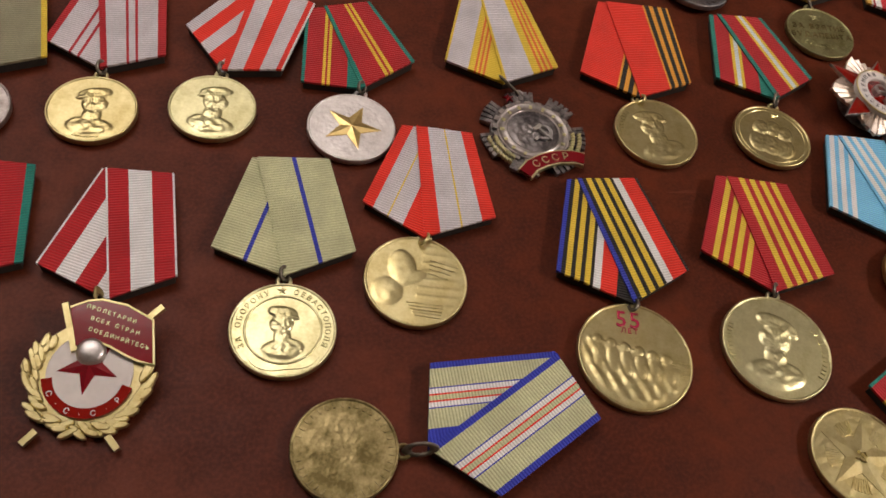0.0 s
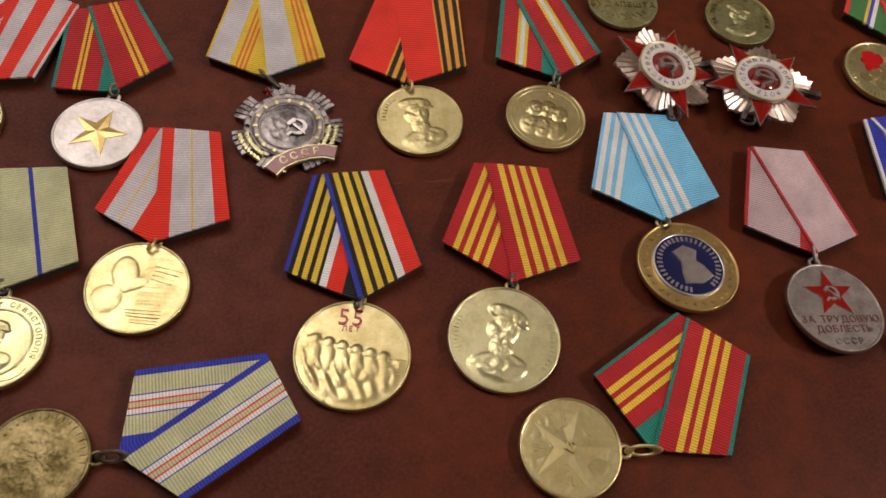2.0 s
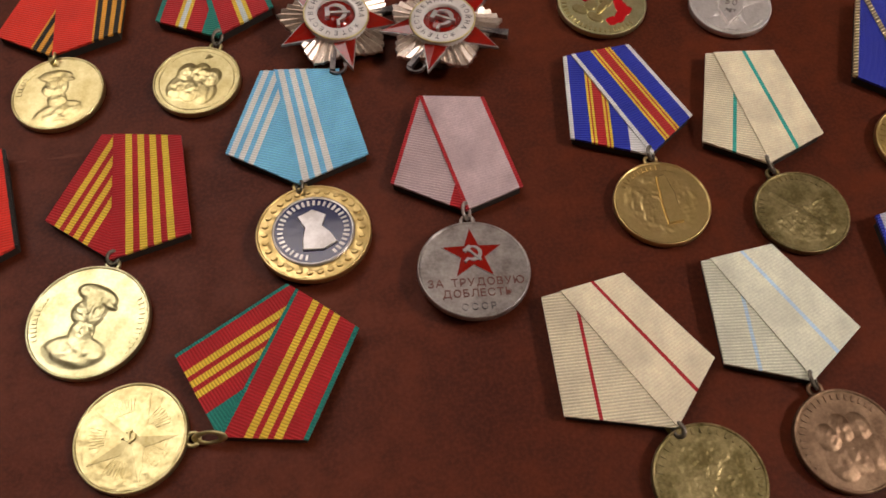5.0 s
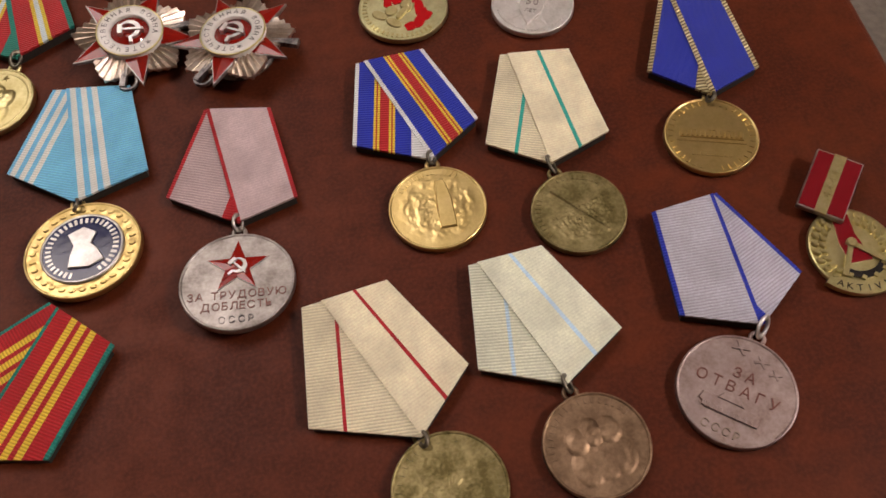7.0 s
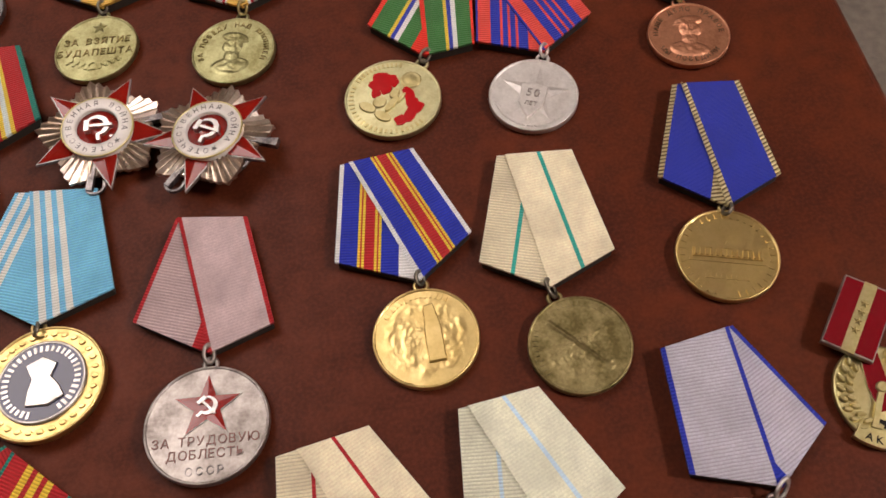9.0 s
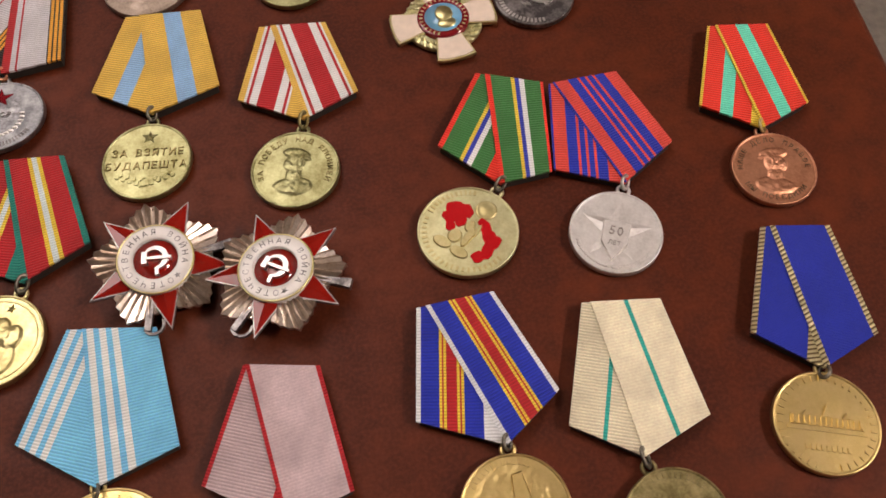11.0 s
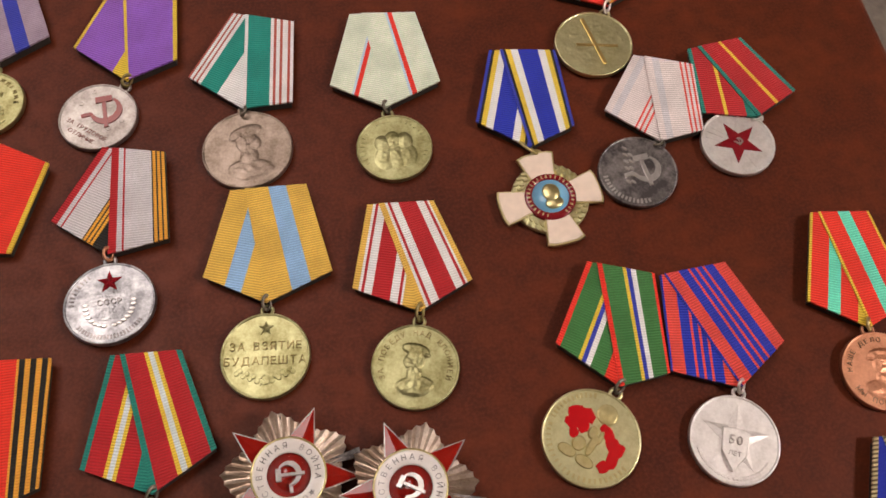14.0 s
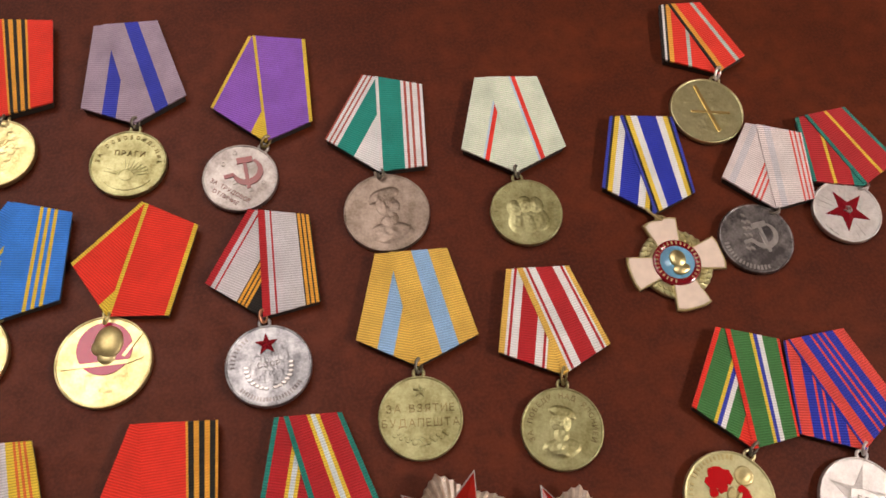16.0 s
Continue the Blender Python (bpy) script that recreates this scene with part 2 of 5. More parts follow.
def star_solid(bm, r, z0, z1, peak, points=5, inner=0.4, turn=90.0, cx=0.0, cy=0.0, mi=0):
    """A star with folded rays: low at the tips and valleys, high at the middle."""
    pts = [(cx + x, cy + y) for x, y in star_pts(r, points, inner, turn)]
    low = [bm.verts.new((x, y, z0)) for x, y in pts]
    edge = [bm.verts.new((x, y, z1)) for x, y in pts]
    mid = bm.verts.new((cx, cy, peak))
    n = len(pts)
    for i in range(n):
        j = (i + 1) % n
        bm.faces.new((low[i], low[j], edge[j], edge[i])).material_index = mi
        bm.faces.new((edge[i], edge[j], mid)).material_index = mi
    bm.faces.new(low[::-1]).material_index = mi
    return bm


def band(bm, pts, width, z0, z1, mi=0):
    """A bar of even or tapering width along a line of points; width: one value or a function of 0..1."""
    n, left, right = len(pts), [], []
    for i, (x, y) in enumerate(pts):
        a, b = pts[max(0, i - 1)], pts[min(n - 1, i + 1)]
        d = math.hypot(b[0] - a[0], b[1] - a[1]) or 1
        nx, ny = -(b[1] - a[1]) / d, (b[0] - a[0]) / d
        w = (width(i / (n - 1)) if callable(width) else width) / 2
        left.append((x + nx * w, y + ny * w))
        right.append((x - nx * w, y - ny * w))
    rails = [[bm.verts.new((x, y, z)) for x, y in side] for z, side in ((z0, left), (z1, left), (z1, right), (z0, right))]
    for a, b in zip(rails, rails[1:] + rails[:1]):
        for i in range(n - 1):
            bm.faces.new((a[i], a[i + 1], b[i + 1], b[i])).material_index = mi
    for i in (0, n - 1):
        bm.faces.new([rail[i] for rail in rails]).material_index = mi
    return bm


def arc(r, a0, a1, n=14, cx=0.0, cy=0.0):
    return [(cx + r * math.cos(radians(a0 + (a1 - a0) * i / n)), cy + r * math.sin(radians(a0 + (a1 - a0) * i / n))) for i in range(n + 1)]


def hammer_sickle(bm, size, z0, z1, turn=0.0, cx=0.0, cy=0.0):
    k = bmesh.new()
    band(k, arc(0.62, -128, 95, 18, 0.0, 0.05), lambda t: 0.1 + 0.26 * math.sin(math.pi * min(1, t * 1.02)) ** 0.8 * (1 - 0.35 * t), z0, z1)
    band(k, [(-0.36, -0.44), (-0.68, -0.78)], 0.2, z0, z1)
    band(k, [(-0.3, 0.32), (0.62, -0.66)], 0.17, z0, z1 * 1.0 + (z1 - z0) * 0.3)
    band(k, [(-0.66, 0.2), (-0.12, 0.68)], 0.3, z0, z1 + (z1 - z0) * 0.4)
    c, s = math.cos(radians(turn)), math.sin(radians(turn))
    for v in k.verts:
        x, y = v.co.x * size, v.co.y * size
        v.co.x, v.co.y = cx + c * x - s * y, cy + s * x + c * y
    merge(bm, k)
    return bm


def merge(bm, other, m=None, mi=None):
    vs = {}
    for v in other.verts:
        vs[v] = bm.verts.new(m @ v.co if m is not None else v.co)
    for f in other.faces:
        g = bm.faces.new([vs[v] for v in f.verts])
        g.material_index = f.material_index if mi is None else mi
    other.free()
    return bm


GLYPHS = {}


def glyph(ch):
    """Outline mesh of one letter of the built-in font, 1 high, centred across, and its width."""
    if ch not in GLYPHS:
        cu = bpy.data.curves.new("letter", "FONT")
        cu.body, cu.extrude, cu.resolution_u, cu.align_x = ch, 0.5, 2, "CENTER"
        ob = bpy.data.objects.new("letter", cu)
        scene.collection.objects.link(ob)
        dg = bpy.context.evaluated_depsgraph_get()
        me = bpy.data.meshes.new_from_object(ob.evaluated_get(dg))
        vs, fs = [tuple(v.co) for v in me.vertices], [tuple(p.vertices) for p in me.polygons]
        xs = [v[0] for v in vs] or [0, 0.2]
        GLYPHS[ch] = (vs, fs, max(xs) - min(xs), (max(xs) + min(xs)) / 2)
        bpy.data.objects.remove(ob)
        bpy.data.curves.remove(cu)
        bpy.data.meshes.remove(me)
    return GLYPHS[ch]


def put_glyph(bm, ch, size, m, z0, z1):
    vs, fs, w, mid = glyph(ch)
    made = [bm.verts.new(m @ Vector(((x - mid) * size, y * size, z0 if z < 0 else z1))) for x, y, z in vs]
    for f in fs:
        if len(set(f)) > 2:
            bm.faces.new([made[i] for i in f])


def text_line(bm, words, size, x, y, z0, z1, space=0.16, slope=0.0):
    """Words on a straight line, centred on x, y."""
    widths = [(0.35 if c == " " else glyph(c)[2]) * size + space * size for c in words]
    at = x - sum(widths) / 2
    for c, w in zip(words, widths):
        if c != " ":
            put_glyph(bm, c, size, Matrix.Translation((at + w / 2, y + (at + w / 2 - x) * slope - size * 0.35, 0)), z0, z1)
        at += w


def text_arc(bm, words, size, r, a0, a1, z0, z1, inward=False):
    """Words along an arc from the angle a0 to a1 (degrees)."""
    n = len(words)
    for i, c in enumerate(words):
        if c == " ":
            continue
        a = radians(a0 + (a1 - a0) * (i + 0.5) / n)
        turn = a + math.pi / 2 if inward else a - math.pi / 2
        put_glyph(bm, c, size, Matrix.Translation((r * math.cos(a), r * math.sin(a), 0)) @ Matrix.Rotation(turn, 4, "Z") @ Matrix.Translation((0, -size * 0.35, 0)), z0, z1)


def bars_arc(bm, r, a0, a1, n, high, wide, z0, z1):
    """Illegible lettering round an edge: short plain bars."""
    for i in range(n):
        a = radians(a0 + (a1 - a0) * (i + 0.5) / n)
        c, s = math.cos(a), math.sin(a)
        h, w = high * random.uniform(0.75, 1.0) / 2, wide * random.uniform(0.7, 1.0) / 2
        prism(bm, [(c * (r + dr) - s * dt, s * (r + dr) + c * dt) for dr, dt in ((-h, -w), (h, -w), (h, w), (-h, w))], z0, z1)


# ---- ribbons ----
def clip(poly, a, b, c):
    """The part of a convex outline where a x + b y + c >= 0."""
    out = []
    for i, p in enumerate(poly):
        q = poly[(i + 1) % len(poly)]
        dp, dq = a * p[0] + b * p[1] + c, a * q[0] + b * q[1] + c
        if dp >= 0:
            out.append(p)
        if dp * dq < 0:
            t = dp / (dp - dq)
            out.append((p[0] + (q[0] - p[0]) * t, p[1] + (q[1] - p[1]) * t))
    return out


def clip_to(poly, outline):
    n = len(outline)
    area = sum(outline[i][0] * outline[(i + 1) % n][1] - outline[(i + 1) % n][0] * outline[i][1] for i in range(n))
    pts = outline if area > 0 else outline[::-1]
    for i in range(n):
        (x0, y0), (x1, y1) = pts[i], pts[(i + 1) % n]
        a, b = -(y1 - y0), x1 - x0
        poly = clip(poly, a, b, -(a * x0 + b * y0))
        if len(poly) < 3:
            return []
    return poly


def stripes(text):
    out, at = [], 0.0
    for one in text.split():
        c, w = one.split(":")
        out.append((c, float(w)))
    total = sum(w for _, w in out)
    made = []
    for c, w in out:
        made.append((c, at / total, (at + w) / total))
        at += w
    return made


def ribbon_panel(name, outline, edge, width_top, width_low, y_top, y_low, spec, z, parent, m, rib, soil, seed, flip=False, label=""):
    """One face of the folded ribbon: woven stripes as strips of cloth, cut to the outline, with a hem that turns down."""
    bm = bmesh.new()
    uvl = bm.loops.layers.uv.new()
    keys, mats = {}, []
    (xt, _), (xl, _) = edge
    d = Vector((xl - xt, y_low - y_top)).normalized()
    side = Vector((-d.y, d.x))
    cxs, cys = [p[0] for p in outline], [p[1] for p in outline]
    mx, my = sum(cxs) / len(cxs), sum(cys) / len(cys)

    def height(x, y):
        return z + 0.11 * MM * noise.noise((x * 90 + seed, y * 90, seed * 1.7)) + 0.04 * MM * noise.noise((x * 320, y * 320 + seed, 2.0))

    rows = stripes(spec)
    if name == "under_fold":
        rows[-1] = (rows[-1][0], rows[-1][1], 2.2)
    for c, u0, u1 in rows:
        if c not in keys:
            keys[c] = len(mats)
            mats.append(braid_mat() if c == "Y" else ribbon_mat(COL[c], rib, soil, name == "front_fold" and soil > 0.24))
        quad = [(xt + width_top * u0, y_top), (xt + width_top * u1, y_top), (xl + width_low * u1, y_low), (xl + width_low * u0, y_low)]
        quad = clip_to(quad, outline)
        if not quad:
            continue
        n = 15
        for k in range(n):
            ya, yb = y_top + (y_low - y_top) * k / n, y_top + (y_low - y_top) * (k + 1) / n
            cell = clip(quad, 0, -1, ya) if ya > yb else quad
            cell = clip(cell, 0, 1, -yb)
            cell = [p for i, p in enumerate(cell) if math.dist(p, cell[i - 1]) > 1e-6]
            if len(cell) < 3:
                continue
            f = bm.faces.new([bm.verts.new((x, y, height(x, y))) for x, y in cell])
            f.material_index = keys[c]
            f.smooth = True
            for loop in f.loops:
                p = Vector((loop.vert.co.x, loop.vert.co.y))
                loop[uvl].uv = (p @ side, p @ d)
    bmesh.ops.remove_doubles(bm, verts=bm.verts, dist=2e-6)
    rim = [e for e in bm.edges if len(e.link_faces) == 1]
    for e in rim:
        e.smooth = False
    ext = bmesh.ops.extrude_edge_only(bm, edges=rim)
    for v in ext["geom"]:
        if isinstance(v, bmesh.types.BMVert):
            v.co.z -= 1.1 * MM
            v.co.x += (mx - v.co.x) * 0.006
            v.co.y += (my - v.co.y) * 0.006
    return part(name, bm, mats, parent, label, m)


def ribbon_bar(parent, at, angle, wt, ws, hs, ht, spec, under="", rib=1.0, soil=0.12, mirror=False, seed=1.0, lead=0.1, back=BACK, top_shift=0.0, tip_shift=0.0, slant=0.0):
    """A pentagonal medal bar: a plate behind, the under fold and the front fold of one ribbon."""
    wt, ws, hs, ht, tx, bx, sl = (v * MM for v in (wt, ws, hs, ht, top_shift, tip_shift, slant))
    m = pose(at[0], at[1], 0, 0, 0, angle)
    k = -1 if mirror else 1
    tx, bx, sl = k * tx, k * bx, k * sl
    TL, TR, R, B, L = (-wt / 2 + tx, hs), (wt / 2 + tx, hs), (ws / 2, sl), (bx, -ht), (-ws / 2, -sl)
    F = (TL[0] + lead * wt, hs)
    wide = TR[0] - F[0]
    xr = TR[0] + (R[0] - TR[0]) * (hs + ht) / (hs - sl)
    spec_f, spec_u = spec, under or spec
    if mirror:
        m = m @ Matrix.Diagonal((-1, 1, 1, 1))
        spec_f, spec_u = " ".join(spec_f.split()[::-1]), " ".join(spec_u.split()[::-1])
    bm = bmesh.new()
    prism(bm, [(x * 0.96, y * 0.96 - 0.1 * MM) for x, y in (TL, TR, R, B, L)], 0.2 * MM, 3.7 * MM, 0.15 * MM)
    part("backing_plate", bm, back, parent, "", m)
    xl = TL[0] + (L[0] - TL[0]) * (hs + ht) / (hs + sl)
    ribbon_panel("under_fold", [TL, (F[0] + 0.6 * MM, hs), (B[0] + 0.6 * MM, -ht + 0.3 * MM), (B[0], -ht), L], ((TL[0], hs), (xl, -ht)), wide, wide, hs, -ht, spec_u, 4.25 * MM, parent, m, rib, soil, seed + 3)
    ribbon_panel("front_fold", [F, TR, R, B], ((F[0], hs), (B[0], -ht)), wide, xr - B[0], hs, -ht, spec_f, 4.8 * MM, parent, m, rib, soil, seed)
    return m @ Vector((bx, -ht, 0))


# ---- struck discs ----
def face(bm, r, z, relief, rings=44, seg=128, mi=0):
    """The struck face of a disc: a fine sheet whose height follows the relief."""
    rows = [[bm.verts.new((0, 0, z + relief(0, 0)))]]
    for i in range(1, rings + 1):
        q = r * i / rings
        row = []
        for k in range(seg):
            x, y = q * math.cos(2 * math.pi * k / seg), q * math.sin(2 * math.pi * k / seg)
            row.append(bm.verts.new((x, y, z + (relief(x, y) if i < rings else 0))))
        rows.append(row)
    for k in range(seg):
        f = bm.faces.new((rows[0][0], rows[1][k], rows[1][(k + 1) % seg]))
        f.material_index = mi
    for a, b in zip(rows[1:], rows[2:]):
        for k in range(seg):
            bm.faces.new((a[k], b[k], b[(k + 1) % seg], a[(k + 1) % seg])).material_index = mi
    return bm


def bump_at(x, y, cx, cy, rx, ry, turn=0.0):
    c, s = math.cos(turn), math.sin(turn)
    u, v = (c * (x - cx) + s * (y - cy)) / rx, (-s * (x - cx) + c * (y - cy)) / ry
    q = 1 - u * u - v * v
    return math.sqrt(q) if q > 0 else 0.0


def relief_bust(r, side=1, high=1.0):
    """A plain low form: a round mass under a flat cap on a broad sloping foot, with soft folds."""
    def h(x, y):
        x, y = x / r * side, y / r
        head = max(bump_at(x, y, 0.0, 0.2, 0.24, 0.33), 0.85 * bump_at(x, y, -0.12, 0.13, 0.2, 0.2), 0.8 * bump_at(x, y, 0.13, 0.12, 0.1, 0.13))
        cap = max(1.1 * bump_at(x, y, 0.0, 0.46, 0.36, 0.16, -0.22), 0.9 * bump_at(x, y, 0.2, 0.33, 0.2, 0.06, -0.3))
        foot = max(0.8 * bump_at(x, y, -0.05, -0.55, 0.52, 0.28, 0.12), 0.75 * bump_at(x, y, -0.03, -0.2, 0.2, 0.3))
        a = max(head, cap, foot) ** 0.8
        ridges = 0.14 * math.sin(24 * y + 9 * x) * (1 if y < -0.3 else 0.3)
        fade = max(0.0, min(1.0, (0.86 - math.hypot(x, y)) * 8))
        return fade * high * 0.85 * MM * a * (1 + ridges + 0.4 * noise.noise((x * 8, y * 8, 3.0)) + 0.2 * noise.noise((x * 19, y * 19, 5.0)))
    return h


def relief_group(r, count=3, high=0.8):
    """Several plain smooth mounds side by side."""
    def h(x, y):
        x, y = x / r, y / r
        a = 0.0
        for i in range(count):
            cx = (i - (count - 1) / 2) * 0.3
            a = max(a, bump_at(x, y, cx, 0.14 + 0.08 * (i % 2), 0.2, 0.27), 0.7 * bump_at(x, y, cx, -0.3, 0.26, 0.34))
        return high * MM * a * (1 + 0.35 * noise.noise((x * 10, y * 10, 7.0)))
    return h


def relief_scene(r, seed=0.0, high=0.7, size=5.0, keep=0.82):
    """Crowded low relief: ridges and lumps inside the border."""
    def h(x, y):
        x, y = x / r, y / r
        q = math.hypot(x, y)
        fade = max(0.0, min(1.0, (keep - q) * 6))
        n = 0.7 * noise.noise((x * size * 1.3 + seed, y * size * 1.3, seed)) + 0.5 * noise.noise((x * size * 3.1, y * size * 3.1 + seed, 5.0)) + 0.3 * noise.noise((x * size * 6.0, y * size * 4.0 + seed, 9.0))
        n = max(0.0, min(0.55, n + 0.15))
        return high * MM * fade * (0.75 * n + 0.12 * noise.noise((x * size * 11, y * size * 11 + seed, 4.0)))
    return h


def relief_column(r, seed=0.0):
    """A row of upright rounded forms over slanting furrows, with a flat sky above."""
    def h(x, y):
        x, y = x / r, y / r
        q = math.hypot(x, y)
        fade = max(0.0, min(1.0, (0.92 - q) * 9))
        a = 0.0
        for i in range(6):
            cx, cy = -0.66 + 0.24 * i, 0.22 - 0.045 * i
            a = max(a, bump_at(x, y, cx, cy, 0.1, 0.1), 0.85 * bump_at(x, y, cx + 0.02, cy - 0.26, 0.12, 0.26))
        if y < 0.1 - 0.2 * x:
            a = max(a, 0.42 + 0.3 * math.sin(26 * (x + 0.55 * y)) + 0.5 * noise.noise((x * 7 + seed, y * 7, 3.0)))
        return 0.55 * MM * fade * a
    return h


def relief_rays(r, seed=0.0):
    """A large smooth form on one side, faint straight furrows on the other."""
    def h(x, y):
        x, y = x / r, y / r
        fade = max(0.0, min(1.0, (0.93 - math.hypot(x, y)) * 9))
        a = max(bump_at(x, y, -0.3, 0.22, 0.26, 0.4, 0.3), 0.8 * bump_at(x, y, -0.5, -0.35, 0.3, 0.3), 0.7 * bump_at(x, y, -0.1, 0.05, 0.3, 0.14, 0.5))
        b = 0.25 * max(0.0, math.sin(34 * (y - 0.12 * x))) * (1 if x > 0.05 else 0)
        return 0.5 * MM * fade * (max(a, b) + 0.3 * noise.noise((x * 6 + seed, y * 6, 1.0)) * a)
    return h


def relief_plain(r):
    def h(x, y):
        return 0.05 * MM * noise.noise((x * 150, y * 150, r * 999))
    return h


def relief_tower(r, seed=2.0):
    """A slanting mast over a crowd of low mounds."""
    low = relief_scene(r, seed, 0.8, 5.5, 0.8)

    def h(x, y):
        a = low(x, y) if y < 0.1 * r else 0.0
        d = abs((x + 0.15 * r) * 0.9 + (y - 0.3 * r) * 0.42) / r
        return max(a, 0.6 * MM * max(0.0, 1 - d * 16)) if math.hypot(x, y) < 0.78 * r else 0.0
    return h


def disc_body(parent, at, r, turn, metal, relief=None, thick=2.7, rim=0.8, tilt=(0, 0), label="", lift=0.3, name="disc"):
    """A struck disc with a raised rim; returns it and the height of its field."""
    bm = bmesh.new()
    zt = thick * MM
    ri = r - rim * MM
    lathe(bm, [(0, 0), (r - 0.5 * MM, 0), (r, 0.4 * MM), (r, zt - 0.35 * MM), (r - 0.12 * MM, zt - 0.1 * MM), (r - 0.3 * MM, zt), (ri + 0.1 * MM, zt - 0.02 * MM), (ri - 0.1 * MM, zt - 0.4 * MM)], 112)
    field = zt - 0.4 * MM
    face(bm, ri - 0.1 * MM, field, relief or relief_plain(r))
    bmesh.ops.remove_doubles(bm, verts=bm.verts, dist=2e-6)
    lift = lift + r / MM * (math.sin(radians(abs(tilt[0]))) + math.sin(radians(abs(tilt[1])))) * 0.8
    m = Matrix.Translation((at[0], at[1], lift * MM)) @ Matrix.Rotation(radians(tilt[0]), 4, "X") @ Matrix.Rotation(radians(tilt[1]), 4, "Y") @ Matrix.Rotation(radians(turn), 4, "Z")
    ob = part(name, bm, metal, parent, label, m, smooth=True)
    return ob, field


def hanger(parent, at, turn, r, tip, metal, link=STEEL):
    """The eyelet on the disc's edge and the link through it to the ribbon's tip."""
    a = radians(turn + 90)
    ex, ey = at[0] + (r + 1.3 * MM) * math.cos(a), at[1] + (r + 1.3 * MM) * math.sin(a)
    bm = bmesh.new()
    torus(bm, 1.95 * MM, 0.68 * MM)
    part("eyelet", bm, metal, parent, "", Matrix.Translation((ex, ey, 1.7 * MM)), smooth=True)
    dx, dy = tip[0] - ex, tip[1] - ey
    d = math.hypot(dx, dy) or MM
    # the link climbs over the tip of the ribbon and lies on it
    sx, sy = tip[0] + dx / d * 2.6 * MM, tip[1] + dy / d * 2.6 * MM
    bm = bmesh.new()
    torus(bm, 1.75 * MM, 0.6 * MM, max(1.2, min(2.8, (d + 4.4 * MM) / (4.7 * MM))))
    t = math.atan2(dy, dx) - math.pi / 2
    m = Matrix.Translation(((ex + sx) / 2, (ey + sy) / 2, 4.0 * MM)) @ Matrix.Rotation(t, 4, "Z") @ Matrix.Rotation(radians(20), 4, "X") @ Matrix.Rotation(radians(48), 4, "Y")
    part("link", bm, link, parent, "", m, smooth=True)


COUNT = [0]


def medal(name, label, ribbon, spec, disc, metal, relief=None, under="", soil=0.12, rib=1.0, mirror=False, lead=0.1, tilt=None, rim=0.8, thick=2.7, group="medals laid out on the table", link=STEEL, offset=None):
    """A medal on its ribbon bar. ribbon: x, y, turn, top width, shoulder width, side height, tip height, shifts of the top and the tip, slant of the shoulders (mm); disc: x, y, radius (mm)."""
    COUNT[0] += 1
    rnd = random.Random(COUNT[0] * 7)
    x, y, turn, wt, ws, hs, ht, *shifts = ribbon
    base = tagged(new(name), label, "medal", group)
    base.location = (x, y, 0)
    tip = ribbon_bar(base, (0, 0), turn, wt, ws, hs, ht, spec, under, rib, soil, mirror, COUNT[0] * 2.3, lead, BACK, *shifts)
    if disc is None:
        return base, None, 0, 0
    dx, dy, r = disc
    at, r = (dx - x, dy - y), r * MM
    face_turn = math.degrees(math.atan2(tip.y - at[1], tip.x - at[0])) - 90 + (offset or 0)
    tl = tilt or (rnd.uniform(-0.9, 0.9), rnd.uniform(-0.9, 0.9))
    ob, field = disc_body(base, at, r, face_turn, metal, relief, thick, rim, tl)
    hanger(base, at, face_turn - (offset or 0), r, tip, metal, link)
    return base, ob, field, r


def on_disc(ob, name, bm, metal, label="", smooth=False):
    return part(name, bm, metal, ob, label, None, smooth)


def lettering(ob, metal, make, label=""):
    bm = bmesh.new()
    make(bm)
    return part("lettering", bm, metal, ob, label)


def pieces(name, bm, material, parent, label=""):
    """Each loose piece of a mesh becomes a part of its own."""
    todo = set(bm.verts)
    while todo:
        stack, seen = [next(iter(todo))], set()
        while stack:
            v = stack.pop()
            if v in seen:
                continue
            seen.add(v)
            stack.extend(e.other_vert(v) for e in v.link_edges)
        todo -= seen
        one, vs = bmesh.new(), {}
        for f in sorted({f for v in seen for f in v.link_faces}, key=lambda f: f.calc_center_median().to_tuple()):
            for v in f.verts:
                if v not in vs:
                    vs[v] = one.verts.new(v.co)
            one.faces.new([vs[v] for v in f.verts])
        part(name, one, material, parent, label)
    bm.free()


# ---- the room, the table ----
def structure(name, bm, material, label, category, m=None):
    ob = part(name, bm, material, None, label, m)
    tagged(ob, label, category, "", "structure")
    return ob


EDGE = 9.3  # the table stands turned by this much
table_turn = Matrix.Translation((0.4793, 0.1906, 0)) @ Matrix.Rotation(radians(EDGE), 4, "Z")


